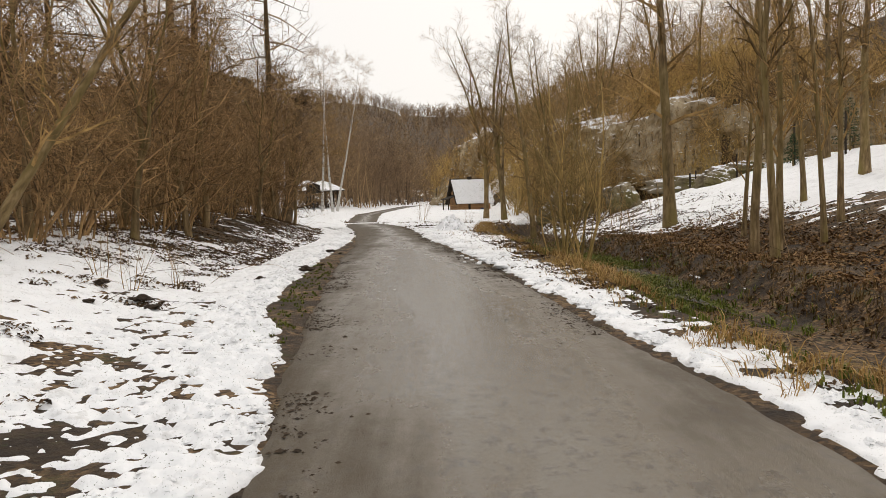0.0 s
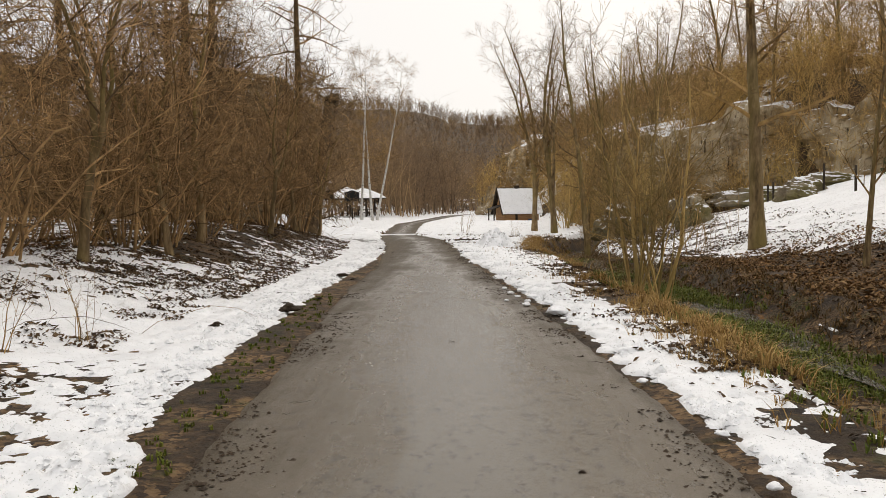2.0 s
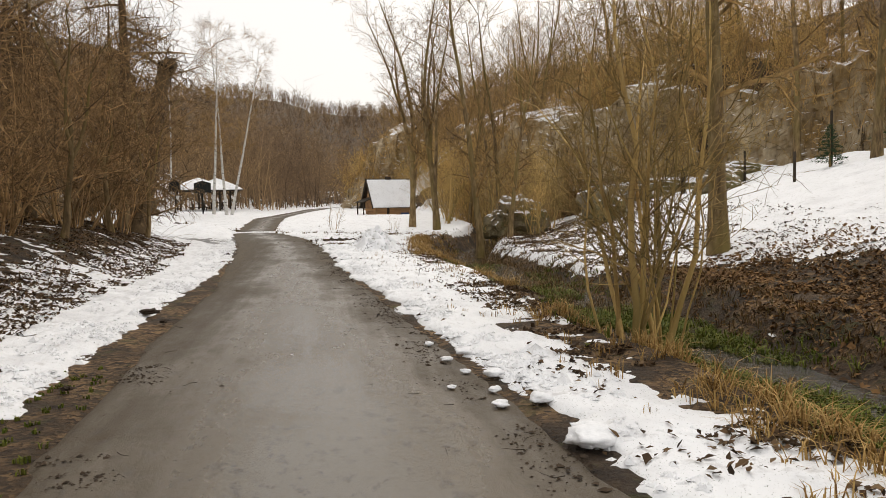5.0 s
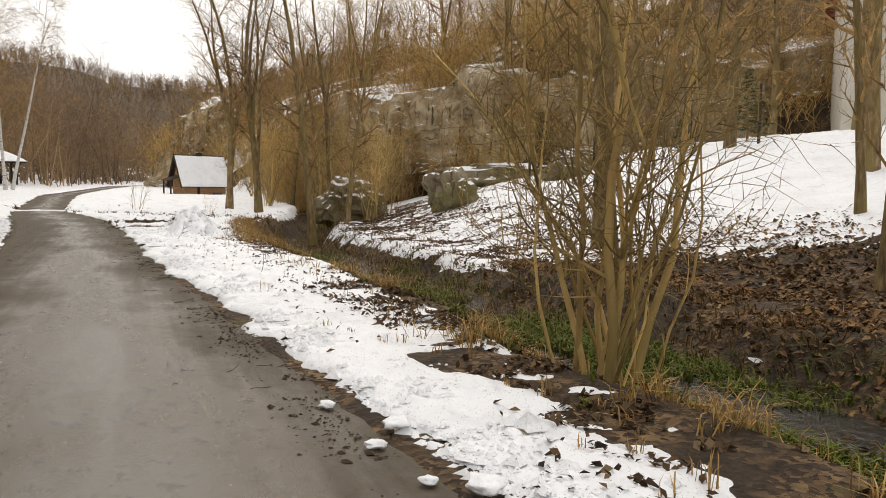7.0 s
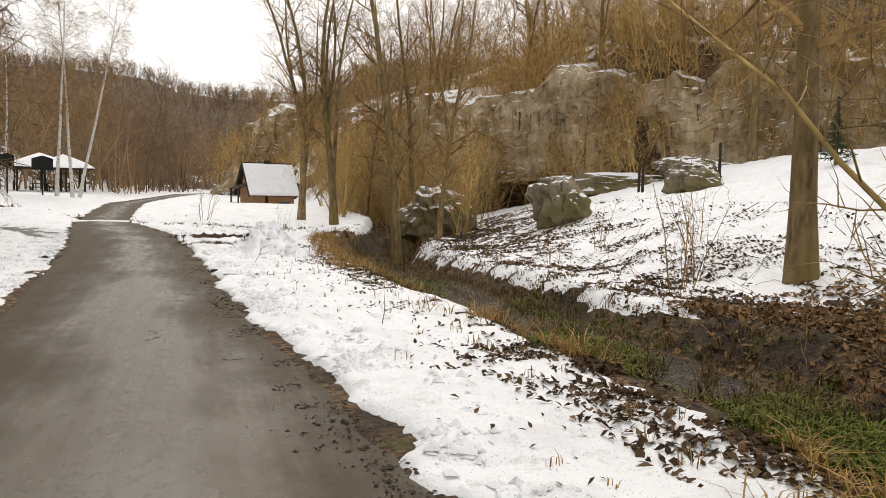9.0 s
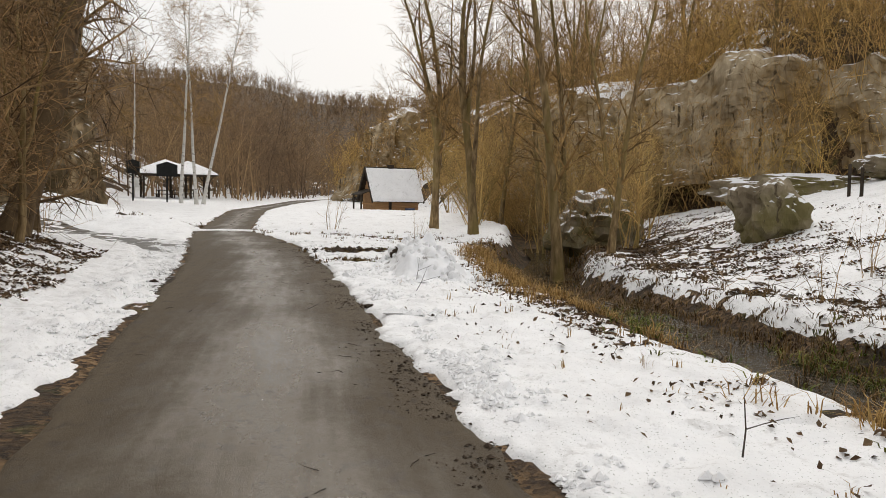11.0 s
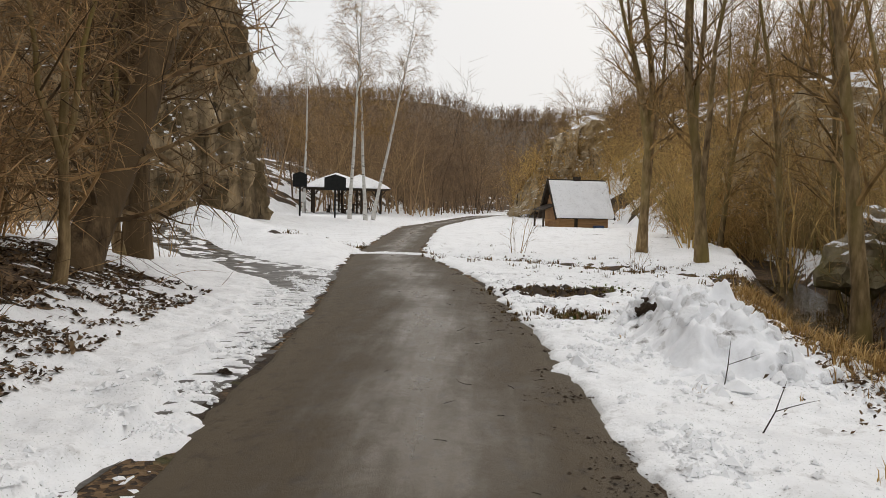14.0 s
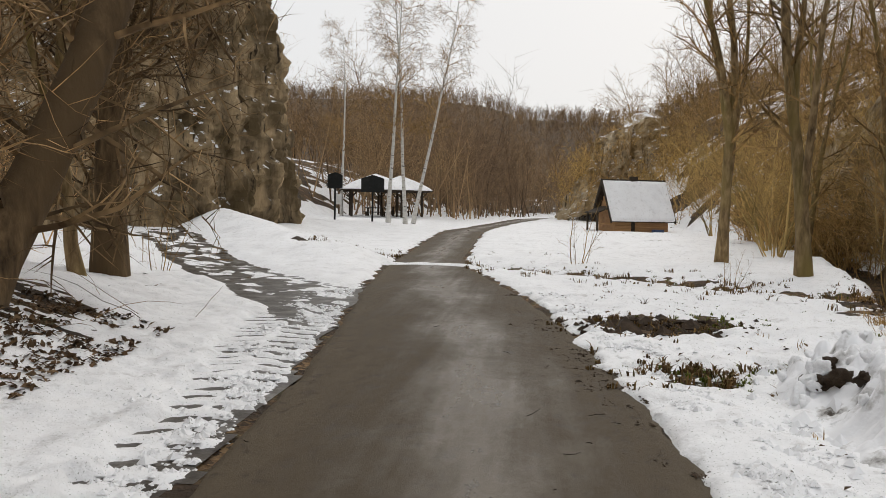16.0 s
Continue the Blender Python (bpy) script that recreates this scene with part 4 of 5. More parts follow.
def build_house():
    h = new("house")
    box_part("wall", (-4.5, 4.5, -3, 3, -2.0, 4.2), M_PLASTER, h, "cream plastered wall", 0.0)
    box_part("wall", (0.6, 6.4, -4.2, -3.02, -2.0, 2.6), M_PINK, h, "brownish pink plastered annexe", 0.0)
    bm = bmesh.new()
    slab(bm, [(-4.9, -3.5, 4.0), (4.9, -3.5, 4.0), (4.9, 0, 6.9), (-4.9, 0, 6.9)], 0.15)
    slab(bm, [(4.9, 3.5, 4.0), (-4.9, 3.5, 4.0), (-4.9, 0, 6.9), (4.9, 0, 6.9)], 0.15)
    part("roof", bm, M_REDTRIM, h, "red sheet roof")
    for x in (-4.45, 4.45):
        bm = bmesh.new()
        bm.faces.new([bm.verts.new(p) for p in ((x, -3, 4.2), (x, 3, 4.2), (x, 0, 6.7))])
        r = bmesh.ops.extrude_face_region(bm, geom=bm.faces[:])
        bmesh.ops.translate(bm, verts=[v for v in r["geom"] if isinstance(v, bmesh.types.BMVert)], vec=(0.1 if x < 0 else -0.1, 0, 0))
        bmesh.ops.recalc_face_normals(bm, faces=bm.faces)
        part("gable", bm, M_PLASTER, h)
    part("eaves", slab(bmesh.new(), [(0.4, -4.5, 2.62), (6.6, -4.5, 2.62), (6.6, -2.9, 3.0), (0.4, -2.9, 3.0)], 0.18), M_REDTRIM, h, "red annexe eaves")
    for x, z, wy in ((2.4, 0.9, -4.2), (4.8, 0.9, -4.2)):
        w = box_part("window", (x - 0.5, x + 0.5, wy - 0.06, wy + 0.01, z, z + 1.3), M_WHITE, h, "white framed window")
        for a in (0, 1):
            box_part("pane", (x - 0.44 + a * 0.46, x - 0.02 + a * 0.46, wy - 0.075, wy - 0.05, z + 0.07, z + 1.23), M_GLASS, w, "dark glass", 0.0)
    h.matrix_basis = pose(30.7, 32.1, 5.0, 0, 0, -42)
    tagged(h, "cream house with a brownish pink annexe behind trees", "house")


build_house()


# ---------------------------------------------------------------- fence posts on the snowy slope
def fence_post(x, y, h, r, label):
    bm = bmesh.new()
    bmesh.ops.create_cone(bm, cap_ends=True, segments=10, radius1=r, radius2=r * 0.9, depth=h + 0.2)
    bmesh.ops.translate(bm, verts=bm.verts, vec=(0, 0, h / 2 - 0.1))
    bmesh.ops.bevel(bm, geom=[e for e in bm.edges if all(v.co.z > h * 0.9 for v in e.verts)], offset=r * 0.3, segments=1, affect="EDGES")
    me = bpy.data.meshes.new("fence_post")
    bm.to_mesh(me)
    bm.free()
    me.materials.append(M_DARKWOOD)
    ob = new("fence_post", me)
    ob.matrix_basis = pose(x, y, z_at(x, y))
    return tagged(ob, label, "post", "fence posts")


for x, y, h in ((14.1, 36.2, 0.85), (15.92, 34.75, 1.2), (15.0, 38.0, 1.0), (17.1, 31.2, 1.9), (14.9, 29.7, 1.0), (18.4, 29.3, 1.9)):
    fence_post(x, y, h, 0.05, "dark weathered fence post standing in snow")

# ---------------------------------------------------------------- the trees that stand out
rng = random.Random(5)
tA = tall_tree("tree", 11, 15, 0.20, "tall bare alder with a mossy brown trunk", M_BARK, M_TWIG, (22, 7, 5), (2.8, 1.3, 0.65), 1.15, 0.0, 0.2, (0.0, 0.0), 0, 0.0055, wander=0.02)
place_first(tA, 8.9, 22.6)
tD = tall_tree("tree", 12, 13, 0.17, "bare forked alder at the stream bank", M_BARK, M_TWIG, (14, 7, 5), (2.6, 1.3, 0.65), 0.9, 0.08, 0.2, (0.02, 0.0), 3, 0.006, wander=0.045)
place_first(tD, 5.8, 46.1)
copy_thing(tD, put(tD, 5.1, 51.2, 140, 1.0))
tE = tall_tree("tree", 13, 13, 0.15, "slender bare alder leaning over the stream", M_BARK, M_TWIG, (22, 7, 5), (2.3, 1.1, 0.55), 0.85, 0.1, 0.16, (-0.03, 0.0), 0, 0.006, wander=0.035)
place_first(tE, 6.4, 37.6, 0, 1, 0.05)
for x, y, a, s in ((7.2, 35.9, 200, 0.62), (8.6, 44.0, 90, 0.9), (10.8, 45.5, 15, 0.8), (9.6, 50.5, 70, 0.95), (12.2, 55.5, 130, 0.9), (9.2, 56.5, 200, 0.8), (14.0, 58.5, 260, 1.0),
                   (11.0, 61.0, 320, 0.9), (15.6, 63.0, 40, 1.0), (12.0, 67.5, 100, 0.8), (14.5, 72.0, 160, 0.9), (16.6, 52.5, 220, 0.7), (19.0, 49.0, 280, 0.75), (22.0, 46.5, 10, 0.7), (26.0, 44.0, 80, 0.8), (18.5, 56.0, 33, 1.0), (21.0, 60.0, 93, 1.0), (16.0, 68.0, 153, 1.0), (19.0, 76.0, 213, 1.1), (24.0, 52.0, 273, 1.0)):
    copy_thing(tE, put(tE, x, y, a, s))
for x, y, a, s, up in ((6.9, 9.8, 40, 0.5, 0.9), (7.4, 12.0, 160, 0.62, 0.95), (8.2, 12.6, 280, 0.55, 0.85), (8.9, 12.0, 10, 0.4, 0.8), (10.6, 14.6, 100, 0.5, 0.8), (8.9, 16.3, 220, 0.4, 0.6), (12, 19.5, 330, 0.55, 0.8)):
    copy_thing(tE, put(tE, x, y, a, s, 0, up))
for x, y, a, s in ((21.5, 40.6, 50, 0.9), (17.9, 30.0, 120, 0.8), (20.0, 27.0, 190, 1.0), (15.5, 22.5, 250, 0.8), (22.0, 22.0, 310, 1.0), (18.0, 17.0, 20, 0.95), (24.5, 35.5, 80, 0.9)):
    copy_thing(tA, put(tA, x, y, a, s))

hz = [shrub("hazel_shrub", 21 + i, 10, 5.2, 0.5, "big many-stemmed bare hazel shrub on the stream bank", M_HAZEL, M_HAZEL, (16, 8), (1.3, 0.55), 0.036, 0.0036, 0.28, 0.06, 0.15, 0.9, 0.085) for i in range(2)]
place_first(hz[0], 3.8, 14.5, 0, 1, 0.1)
place_first(hz[1], 4.4, 14.9, 120, 1.0, 0.2)
for i, (x, y, a, s) in enumerate(((9.0, 48.5, 10, 1.0), (7.3, 53.5, 70, 1.1), (10.6, 46.0, 150, 0.9), (8.2, 57.0, 210, 1.2), (11.5, 52.0, 260, 1.2), (7.9, 41.5, 300, 0.8), (9.8, 42.6, 20, 0.9),
                                  (13, 57, 90, 1.3), (10.5, 63, 150, 1.2), (9.0, 70, 230, 1.0), (8.8, 38.6, 40, 0.85), (12.4, 49.4, 80, 0.9), (10.2, 40.9, 190, 0.8), (11.6, 58.6, 130, 1.2))):
    copy_thing(hz[i % 2], put(hz[i % 2], x, y, a, s))

# dense thicket along the left bank
th = [shrub("thicket_shrub", 31 + i, 14, 4.2 + 0.5 * i, 0.55, "dense brown bare thicket shrub on the leafy bank", M_REDTWIG, M_REDTWIG, (12, 5), (1.6, 0.8), 0.026, 0.005, 0.35, 0.0, 0.14, 1.05) for i in range(3)]
spots = [(-6.3, 9.0), (-6.4, 11.4), (-7.3, 13.2), (-6.5, 14.4), (-6.2, 15.6), (-6.0, 17.4), (-6.3, 18.6), (-6.1, 20.6), (-5.9, 22.6), (-6.4, 24.6), (-5.7, 26.6), (-6.2, 28.2), (-5.4, 30.0), (-6.2, 31.6),
         (-8.4, 10.5), (-8.8, 13.0), (-8.4, 16.4), (-8.6, 19.2), (-8.2, 22.0), (-8.6, 25.2), (-8.2, 28.0), (-8.4, 31.0), (-10.8, 12), (-11, 15.6), (-10.8, 19), (-11.2, 23), (-10.6, 27), (-10.9, 31),
         (-13.4, 14), (-13.6, 18.5), (-13.2, 23.5), (-13.5, 29), (-7.6, 6.6), (-9.6, 7.6), (-7.4, 34.0)]
for i, (x, y) in enumerate(spots):
    b, s = th[i % 3], rng.uniform(0.8, 1.2)
    if i < 3:
        place_first(b, x, y, rng.uniform(0, 360), s)
    else:
        copy_thing(b, put(b, x, y, rng.uniform(0, 360), s))
# tall trunks in and behind the thicket
tP = tall_tree("tree", 41, 17, 0.24, "tall straight dark trunk rising from the thicket", M_OLDBARK, M_OLDTWIG, (36, 8, 4), (3.4, 1.4, 0.7), 1.4, -0.02, 0.26, (0, 0), 0, wander=0.015)
place_first(tP, -7.0, 38.5)
for x, y, a, s in ((-9.6, 30.0, 60, 1.0), (-9.0, 31.2, 120, 0.95), (-12.0, 18.0, 30, 0.8), (-9.2, 14.2, 90, 0.6), (-14.5, 24.0, 200, 1.0), (-16, 34, 300, 1.0), (-13.0, 38.0, 10, 0.9), (-17, 16, 60, 0.9)):
    copy_thing(tP, put(tP, x, y, a, s))
# crooked small trees with stout limbs in the front of the thicket
tK = tall_tree("tree", 47, 6.5, 0.085, "crooked small bare tree in the thicket", M_BARK, M_REDTWIG, (13, 7, 4), (2.2, 1.0, 0.5), 1.05, 0.04, 0.12, (0.1, 0.05), 2, 0.005, wander=0.13)
place_first(tK, -5.6, 12.6)
for x, y, a, s in ((-6.6, 10.2, 80, 1.0), (-5.4, 16.2, 150, 0.9), (-5.8, 19.4, 230, 1.1), (-5.2, 24.2, 310, 0.9), (-6.9, 7.8, 30, 1.1), (-5.3, 28.8, 100, 0.9), (-7.6, 12.0, 190, 1.2), (-6.6, 36.9, 130, 1.1), (-5.0, 31.6, 270, 0.8), (-7.5, 17.6, 20, 1.2)):
    copy_thing(tK, put(tK, x, y, a, s))
# a slanting young tree in the near thicket
tS = copy_thing(tE, pose(-6.1, 7.3, z_at(-6.1, 7.3), 0, 38, 0) @ Matrix.Diagonal((0.62, 0.62, 0.62, 1)))
tagged(tS, "thin bare tree slanting out of the thicket")
# gnarled trees at the end of the bank
tG = tall_tree("tree", 43, 11, 0.20, "thick gnarled bare tree with low dense branches", M_OLDBARK, M_OLDTWIG, (24, 9, 6), (2.8, 1.3, 0.65), 1.1, -0.04, 0.10, (0.06, -0.03), 3, wander=0.06)
place_first(tG, -7.7, 39.8, 310, 0.85)
copy_thing(tG, put(tG, -10.5, 36.0, 80, 1.0))
copy_thing(tG, put(tG, -8.6, 32.6, 200, 0.95))


def broken_trunk():
    root = new("broken_tree")
    rg = random.Random(77)
    w = Wood()
    pts = [Vector((0, 0, -0.2)).lerp(Vector((0.45, 4.2, 6.0)), f) + Vector((0.1 * math.sin(5 * f), 0.05 * math.sin(7 * f), 0)) for f in (0, 0.08, 0.2, 0.4, 0.6, 0.8, 0.96, 1.0)]
    w.tube(pts, [0.38, 0.28, 0.25, 0.24, 0.24, 0.23, 0.25, 0.1], 12)
    part_mesh("trunk", mesh_from("trunk", w.v, w.f, M_OLDBARK), root)
    bm = bmesh.new()
    bmesh.ops.create_icosphere(bm, subdivisions=3, radius=0.36)
    for v in bm.verts:
        v.co = v.co * (1 + 0.35 * noise.noise(v.co * 5))
        v.co.z *= 0.85
    bmesh.ops.translate(bm, verts=bm.verts, vec=(0.45, 4.18, 5.95))
    part("burl", bm, M_DARKWOOD, root, "dark rotten knob at the broken top")
    c = Wood()
    grow_crown(rg, c, pts, [0.12] * 8, (30, 9, 6), (2.7, 1.2, 0.6), 1.25, -0.05, 0.005, 0.16)
    part_mesh("crown", mesh_from("crown", c.v, c.f, M_OLDTWIG, False), root, "bare leafless twigs")
    root.matrix_basis = pose(-5.68, 33.2, z_at(-5.68, 33.2))
    tagged(root, "leaning broken trunk with a dark rotten top", "tree")


broken_trunk()

# birches by the shelter
tB = tall_tree("birch_tree", 51, 15.0, 0.12, "white-barked birch with drooping fine twigs", M_BIRCH, M_TWIG, (34, 8, 5), (2.9, 1.3, 0.9), 0.85, -0.06, 0.32, (0.02, 0), 0, 0.0075, "birch", 0.02)
place_first(tB, -8.3, 72.6)
copy_thing(tB, pose(-7.45, 73.6, z_at(-7.45, 73.6), 0, 2, 130))
copy_thing(tB, pose(-7.15, 74.6, z_at(-7.15, 74.6), 0, 9, 20))
for x, y, a, s in ((-13.5, 84, 70, 0.9),):
    copy_thing(tB, put(tB, x, y, a, s))

# thin bare saplings standing in the snow
sp = shrub("sapling", 91, 6, 2.1, 0.35, "thin bare sapling standing in snow", M_TWIG, M_TWIG, (5, 2), (0.6, 0.3), 0.012, 0.004, 0.2)
place_first(sp, 0.75, 47.9)
for x, y, a, s in ((7.3, 23.3, 30, 0.95), (7.9, 23.9, 100, 0.8), (9.4, 26.2, 170, 0.7), (8.4, 28.0, 240, 0.6), (-7.6, 41.6, 60, 0.8), (3.3, 42.5, 10, 0.5), (6.6, 26.4, 200, 0.5), (-3.3, 7.6, 140, 0.45), (-3.7, 6.7, 40, 0.5), (-4.3, 7.2, 220, 0.5)):
    copy_thing(sp, put(sp, x, y, a, s))


def young_spruce(x, y, h):
    root = new("young_spruce")
    rg = random.Random(9)
    w, n = Wood(), Wood()
    pts, radii = limb(rg, (0, 0, -0.1), (0, 0, 1), h, 0.05, 6, 0.01, 0, 0.1)
    w.tube(pts, radii, 6)
    part_mesh("trunk", mesh_from("trunk", w.v, w.f, M_BARK), root)
    for i in range(46):
        f = 0.18 + 0.8 * i / 46
        p, d = along(pts, f)
        q = i * 2.4
        ln = h * 0.42 * (1.05 - f)
        br, s = limb(rg, p, (math.cos(q), math.sin(q), 0.05), ln, 0.012, 4, 0.05, -0.03, 0.3)
        n.tube(br, s, 3)
        for k in range(int(10 + 26 * (1 - f))):
            p2, d2 = along(br, rg.uniform(0.1, 1))
            a, b = limb(rg, p2, side_way(rg, d2, 0.9, 0.0), rg.uniform(0.06, 0.16), 0.012, 1, 0, 0, 0.2)
            n.tube(a, b, 3)
    m = mottled("spruce_needles", ((0.35, (0.018, 0.035, 0.014)), (0.65, (0.05, 0.085, 0.032))), 6, 3, 0.8)
    part_mesh("crown", mesh_from("crown", n.v, n.f, m, False), root, "dark green needled branches")
    root.matrix_basis = pose(x, y, z_at(x, y))
    tagged(root, "small dark green spruce in the snow", "tree")


young_spruce(17.0, 31.1, 1.6)
young_spruce(19.6, 31.2, 2.6)


# ---------------------------------------------------------------- woods on the valley sides
def woods(name, seed, n, region, label, mat, height, stems=1, limbs=8, twigs=3, r=0.045, keep=None, thin=0.010, perch=0.0):
    """Many plain bare trees or brush joined into one mass of wood."""
    rg = random.Random(seed)
    w = Wood()
    made = 0
    while made < n:
        x, y = region(rg)
        if keep and not keep(x, y):
            continue
        made += 1
        far = max(1.0, math.hypot(x, y - 15) / 60)
        z = z_at(x, y) - 0.2 + perch * rg.random()
        big = rg.uniform(0.55, 1.15)
        for k in range(stems):
            h = height * big * rg.uniform(0.75, 1.1)
            tilt = 0.42 if stems > 2 else 0.22 if stems > 1 else 0.15
            pts, radii = limb(rg, (x + rg.gauss(0, 0.2) * (stems > 1), y + rg.gauss(0, 0.2) * (stems > 1), z), (rg.gauss(0, tilt), rg.gauss(0, tilt), 1), h, r * far ** 0.5 * rg.uniform(0.6, 1.4), 4 if stems == 1 and n < 1000 else 3, 0.12, 0.03, 0.15)
            w.tube(pts, radii, 3)
            for i in range(limbs):
                p, d = along(pts, 0.15 + 0.83 * (i + rg.random()) / limbs)
                q, s = limb(rg, p, side_way(rg, d, rg.uniform(0.5, 1.25), 0.1), h * rg.uniform(0.16, 0.36), thin * 1.5 * far ** 0.8, 1, 0.2, 0.0, 0.4)
                w.tube(q, s, 3)
                for j in range(twigs):
                    p2, d2 = along(q, rg.uniform(0.2, 0.98))
                    q2, s2 = limb(rg, p2, side_way(rg, d2, rg.uniform(0.4, 1.2), 0.05), h * rg.uniform(0.08, 0.2), thin * far ** 0.8, 1, 0.1, 0.0, 0.4)
                    w.tube(q2, s2, 3)
    me = mesh_from(name, w.v, w.f, mat, False)
    return tagged(new(name, me), label, "woodland", kind="stuff")


def right_hill(rg):
    y = rg.uniform(18, 125)
    return float(toe_right(y)) + rg.uniform(0.8, 30), y


def right_brow(rg):
    y = rg.uniform(36, 112)
    return float(toe_right(y)) + rg.uniform(0.6, 9), y


def cliff_foot(rg):
    y = rg.triangular(41, 66, 62)
    return float(toe_right(y)) - rg.uniform(0.2, 2.6), y


def cliff_face(rg):
    y = rg.uniform(38, 60)
    return float(toe_right(y)) + rg.uniform(-0.7, 0.6), y


def left_face(rg):
    y = rg.uniform(54.5, 63)
    return float(toe_left(y)) + rg.uniform(-1.5, 0.6), y


def boulder_brush(rg):
    return rg.gauss(8.7, 0.7), rg.gauss(41.0, 0.7)


def crag_face(rg):
    y = rg.uniform(97, 107)
    return float(toe_right(y)) + rg.uniform(-1.6, 4.0), y


def cliff_top(rg):
    y = rg.uniform(36, 60)
    return float(toe_right(y)) + rg.uniform(0.3, 7), y


def left_hill(rg):
    y = rg.uniform(5, 150)
    return float(toe_left(y)) - rg.uniform(0.5, 30), y


def left_flat(rg):
    return rg.uniform(-24, -11), rg.uniform(6, 48)


def behind_shelter(rg):
    y = rg.uniform(90, 165)
    lo, hi = float(toe_left(y)) - 4, float(road_left(y)) - 2.5
    return rg.uniform(lo, hi), y


def far_ridge(rg):
    return rg.uniform(-110, 130), rg.uniform(135, 470)


woods("hillside_brush", 61, 340, right_hill, "bare brown brush on the steep valley side", M_FARTWIG, 3.8, 5, 4, 3, 0.018)
woods("hillside_brush", 65, 270, right_brow, "bare ochre brush above the cliff", M_FARTWIG, 3.4, 6, 6, 3, 0.016)
woods("cliff_brush", 68, 120, cliff_foot, "bare brush at the foot of the cliff", M_FARTWIG, 4.6, 6, 7, 4, 0.016, None, 0.007)
woods("cliff_brush", 69, 190, cliff_top, "bare ochre brush on the brow of the cliff", M_FARTWIG, 4.2, 5, 6, 3, 0.016)
woods("cliff_brush", 70, 180, cliff_face, "bare brush rooted on ledges of the cliff", M_FARTWIG, 2.0, 5, 5, 3, 0.012, None, 0.007, 4.6)
woods("cliff_brush", 71, 170, left_face, "brown brush hanging on the dark cliff", M_REDTWIG, 2.6, 5, 6, 3, 0.013, None, 0.008, 7.5)
woods("bramble_brush", 72, 40, boulder_brush, "brown brambles grown over the boulder by the stream", M_REDTWIG, 1.3, 5, 5, 3, 0.008, None, 0.005, 1.2)
woods("cliff_brush", 73, 80, crag_face, "ochre brush grown over the pale crag", M_FARTWIG, 3.0, 5, 5, 3, 0.016, None, 0.010, 5.0)
woods("hillside_wood", 64, 300, right_hill, "bare trees on the valley side", M_TWIG, 9.5, 1, 20, 6, 0.060)
woods("hillside_wood", 62, 380, left_hill, "bare brown woodland on the valley side", M_REDTWIG, 7.5, 1, 16, 5, 0.045, lambda x, y: not (46 < y < 75 and x > toe_left(y) - 1.5))
woods("flat_wood", 66, 150, left_flat, "bare undergrowth deeper in the wood", M_REDTWIG, 4.5, 4, 6, 3, 0.022)
woods("valley_wood", 67, 300, behind_shelter, "bare trees on the valley floor behind the shelters", M_HAZED_WOOD, 11.0, 1, 20, 5, 0.055)
woods("far_wood", 63, 3000, far_ridge, "distant bare woodland closing the valley", M_HAZED_WOOD, 6.5, 2, 9, 1, 0.020, None, 0.016)


# ---------------------------------------------------------------- grass, leaves and litter
def blade_stuff(name, seed, clumps, blades, height, lean, mat, label, category, width=0.006):
    """Tufts of narrow bent blades joined into one mass."""
    rg = random.Random(seed)
    V, F = [], []
    for x, y, s in clumps:
        z = z_at(x, y)
        for i in range(blades):
            a, q = rg.uniform(0, 2 * math.pi), rg.uniform(0, 2 * math.pi)
            bx, by = x + 0.09 * s * math.cos(q) * rg.random(), y + 0.09 * s * math.sin(q) * rg.random()
            h, l = height * s * rg.uniform(0.5, 1.1), lean * s * rg.uniform(0.2, 1.2)
            ux, uy = -math.sin(a) * width, math.cos(a) * width
            dx, dy = math.cos(a) * l, math.sin(a) * l
            n = len(V)
            V += [(bx - ux, by - uy, z - 0.03), (bx + ux, by + uy, z - 0.03), (bx + dx * 0.35 + ux * 0.8, by + dy * 0.35 + uy * 0.8, z + h * 0.65),
                  (bx + dx * 0.35 - ux * 0.8, by + dy * 0.35 - uy * 0.8, z + h * 0.65), (bx + dx, by + dy, z + h * rg.uniform(0.6, 1.0))]
            F += [(n, n + 1, n + 2, n + 3), (n + 3, n + 2, n + 4)]
    return tagged(new(name, mesh_from(name, V, F, mat, False)), label, category, kind="stuff")


def leaf_stuff(name, seed, xs, ys, mat, label, size=0.024, lift=0.012):
    """Fallen leaves: small creased plates at all tilts."""
    r = np.random.default_rng(seed)
    n = len(xs)
    zs = ground_z(xs, ys) + np.maximum(0, snow_depth(xs, ys)) + 0.006 + lift * r.random(n)
    s, a = size * np.exp(r.normal(-0.1, 0.28, n)), r.uniform(0, 6.283, n)
    tx, ty = r.normal(0, 0.45, n), r.normal(0, 0.45, n)
    co = np.empty((n, 4, 3))
    for k, (u, v, w) in enumerate(((-1, 0, 0), (0, -0.55, 0.25), (1, 0, 0), (0, 0.55, 0.25))):
        px, py = s * (u * np.cos(a) - v * np.sin(a)), s * (u * np.sin(a) + v * np.cos(a))
        co[:, k] = np.stack([xs + px, ys + py, zs + s * w + px * tx + py * ty], -1)
    b = 4 * np.arange(n)[:, None]
    faces = np.concatenate([b + [[0, 1, 2]], b + [[0, 2, 3]]])
    return tagged(new(name, mesh_from(name, co.reshape(-1, 3).tolist(), faces.tolist(), mat, False)), label, "leaves", kind="stuff")


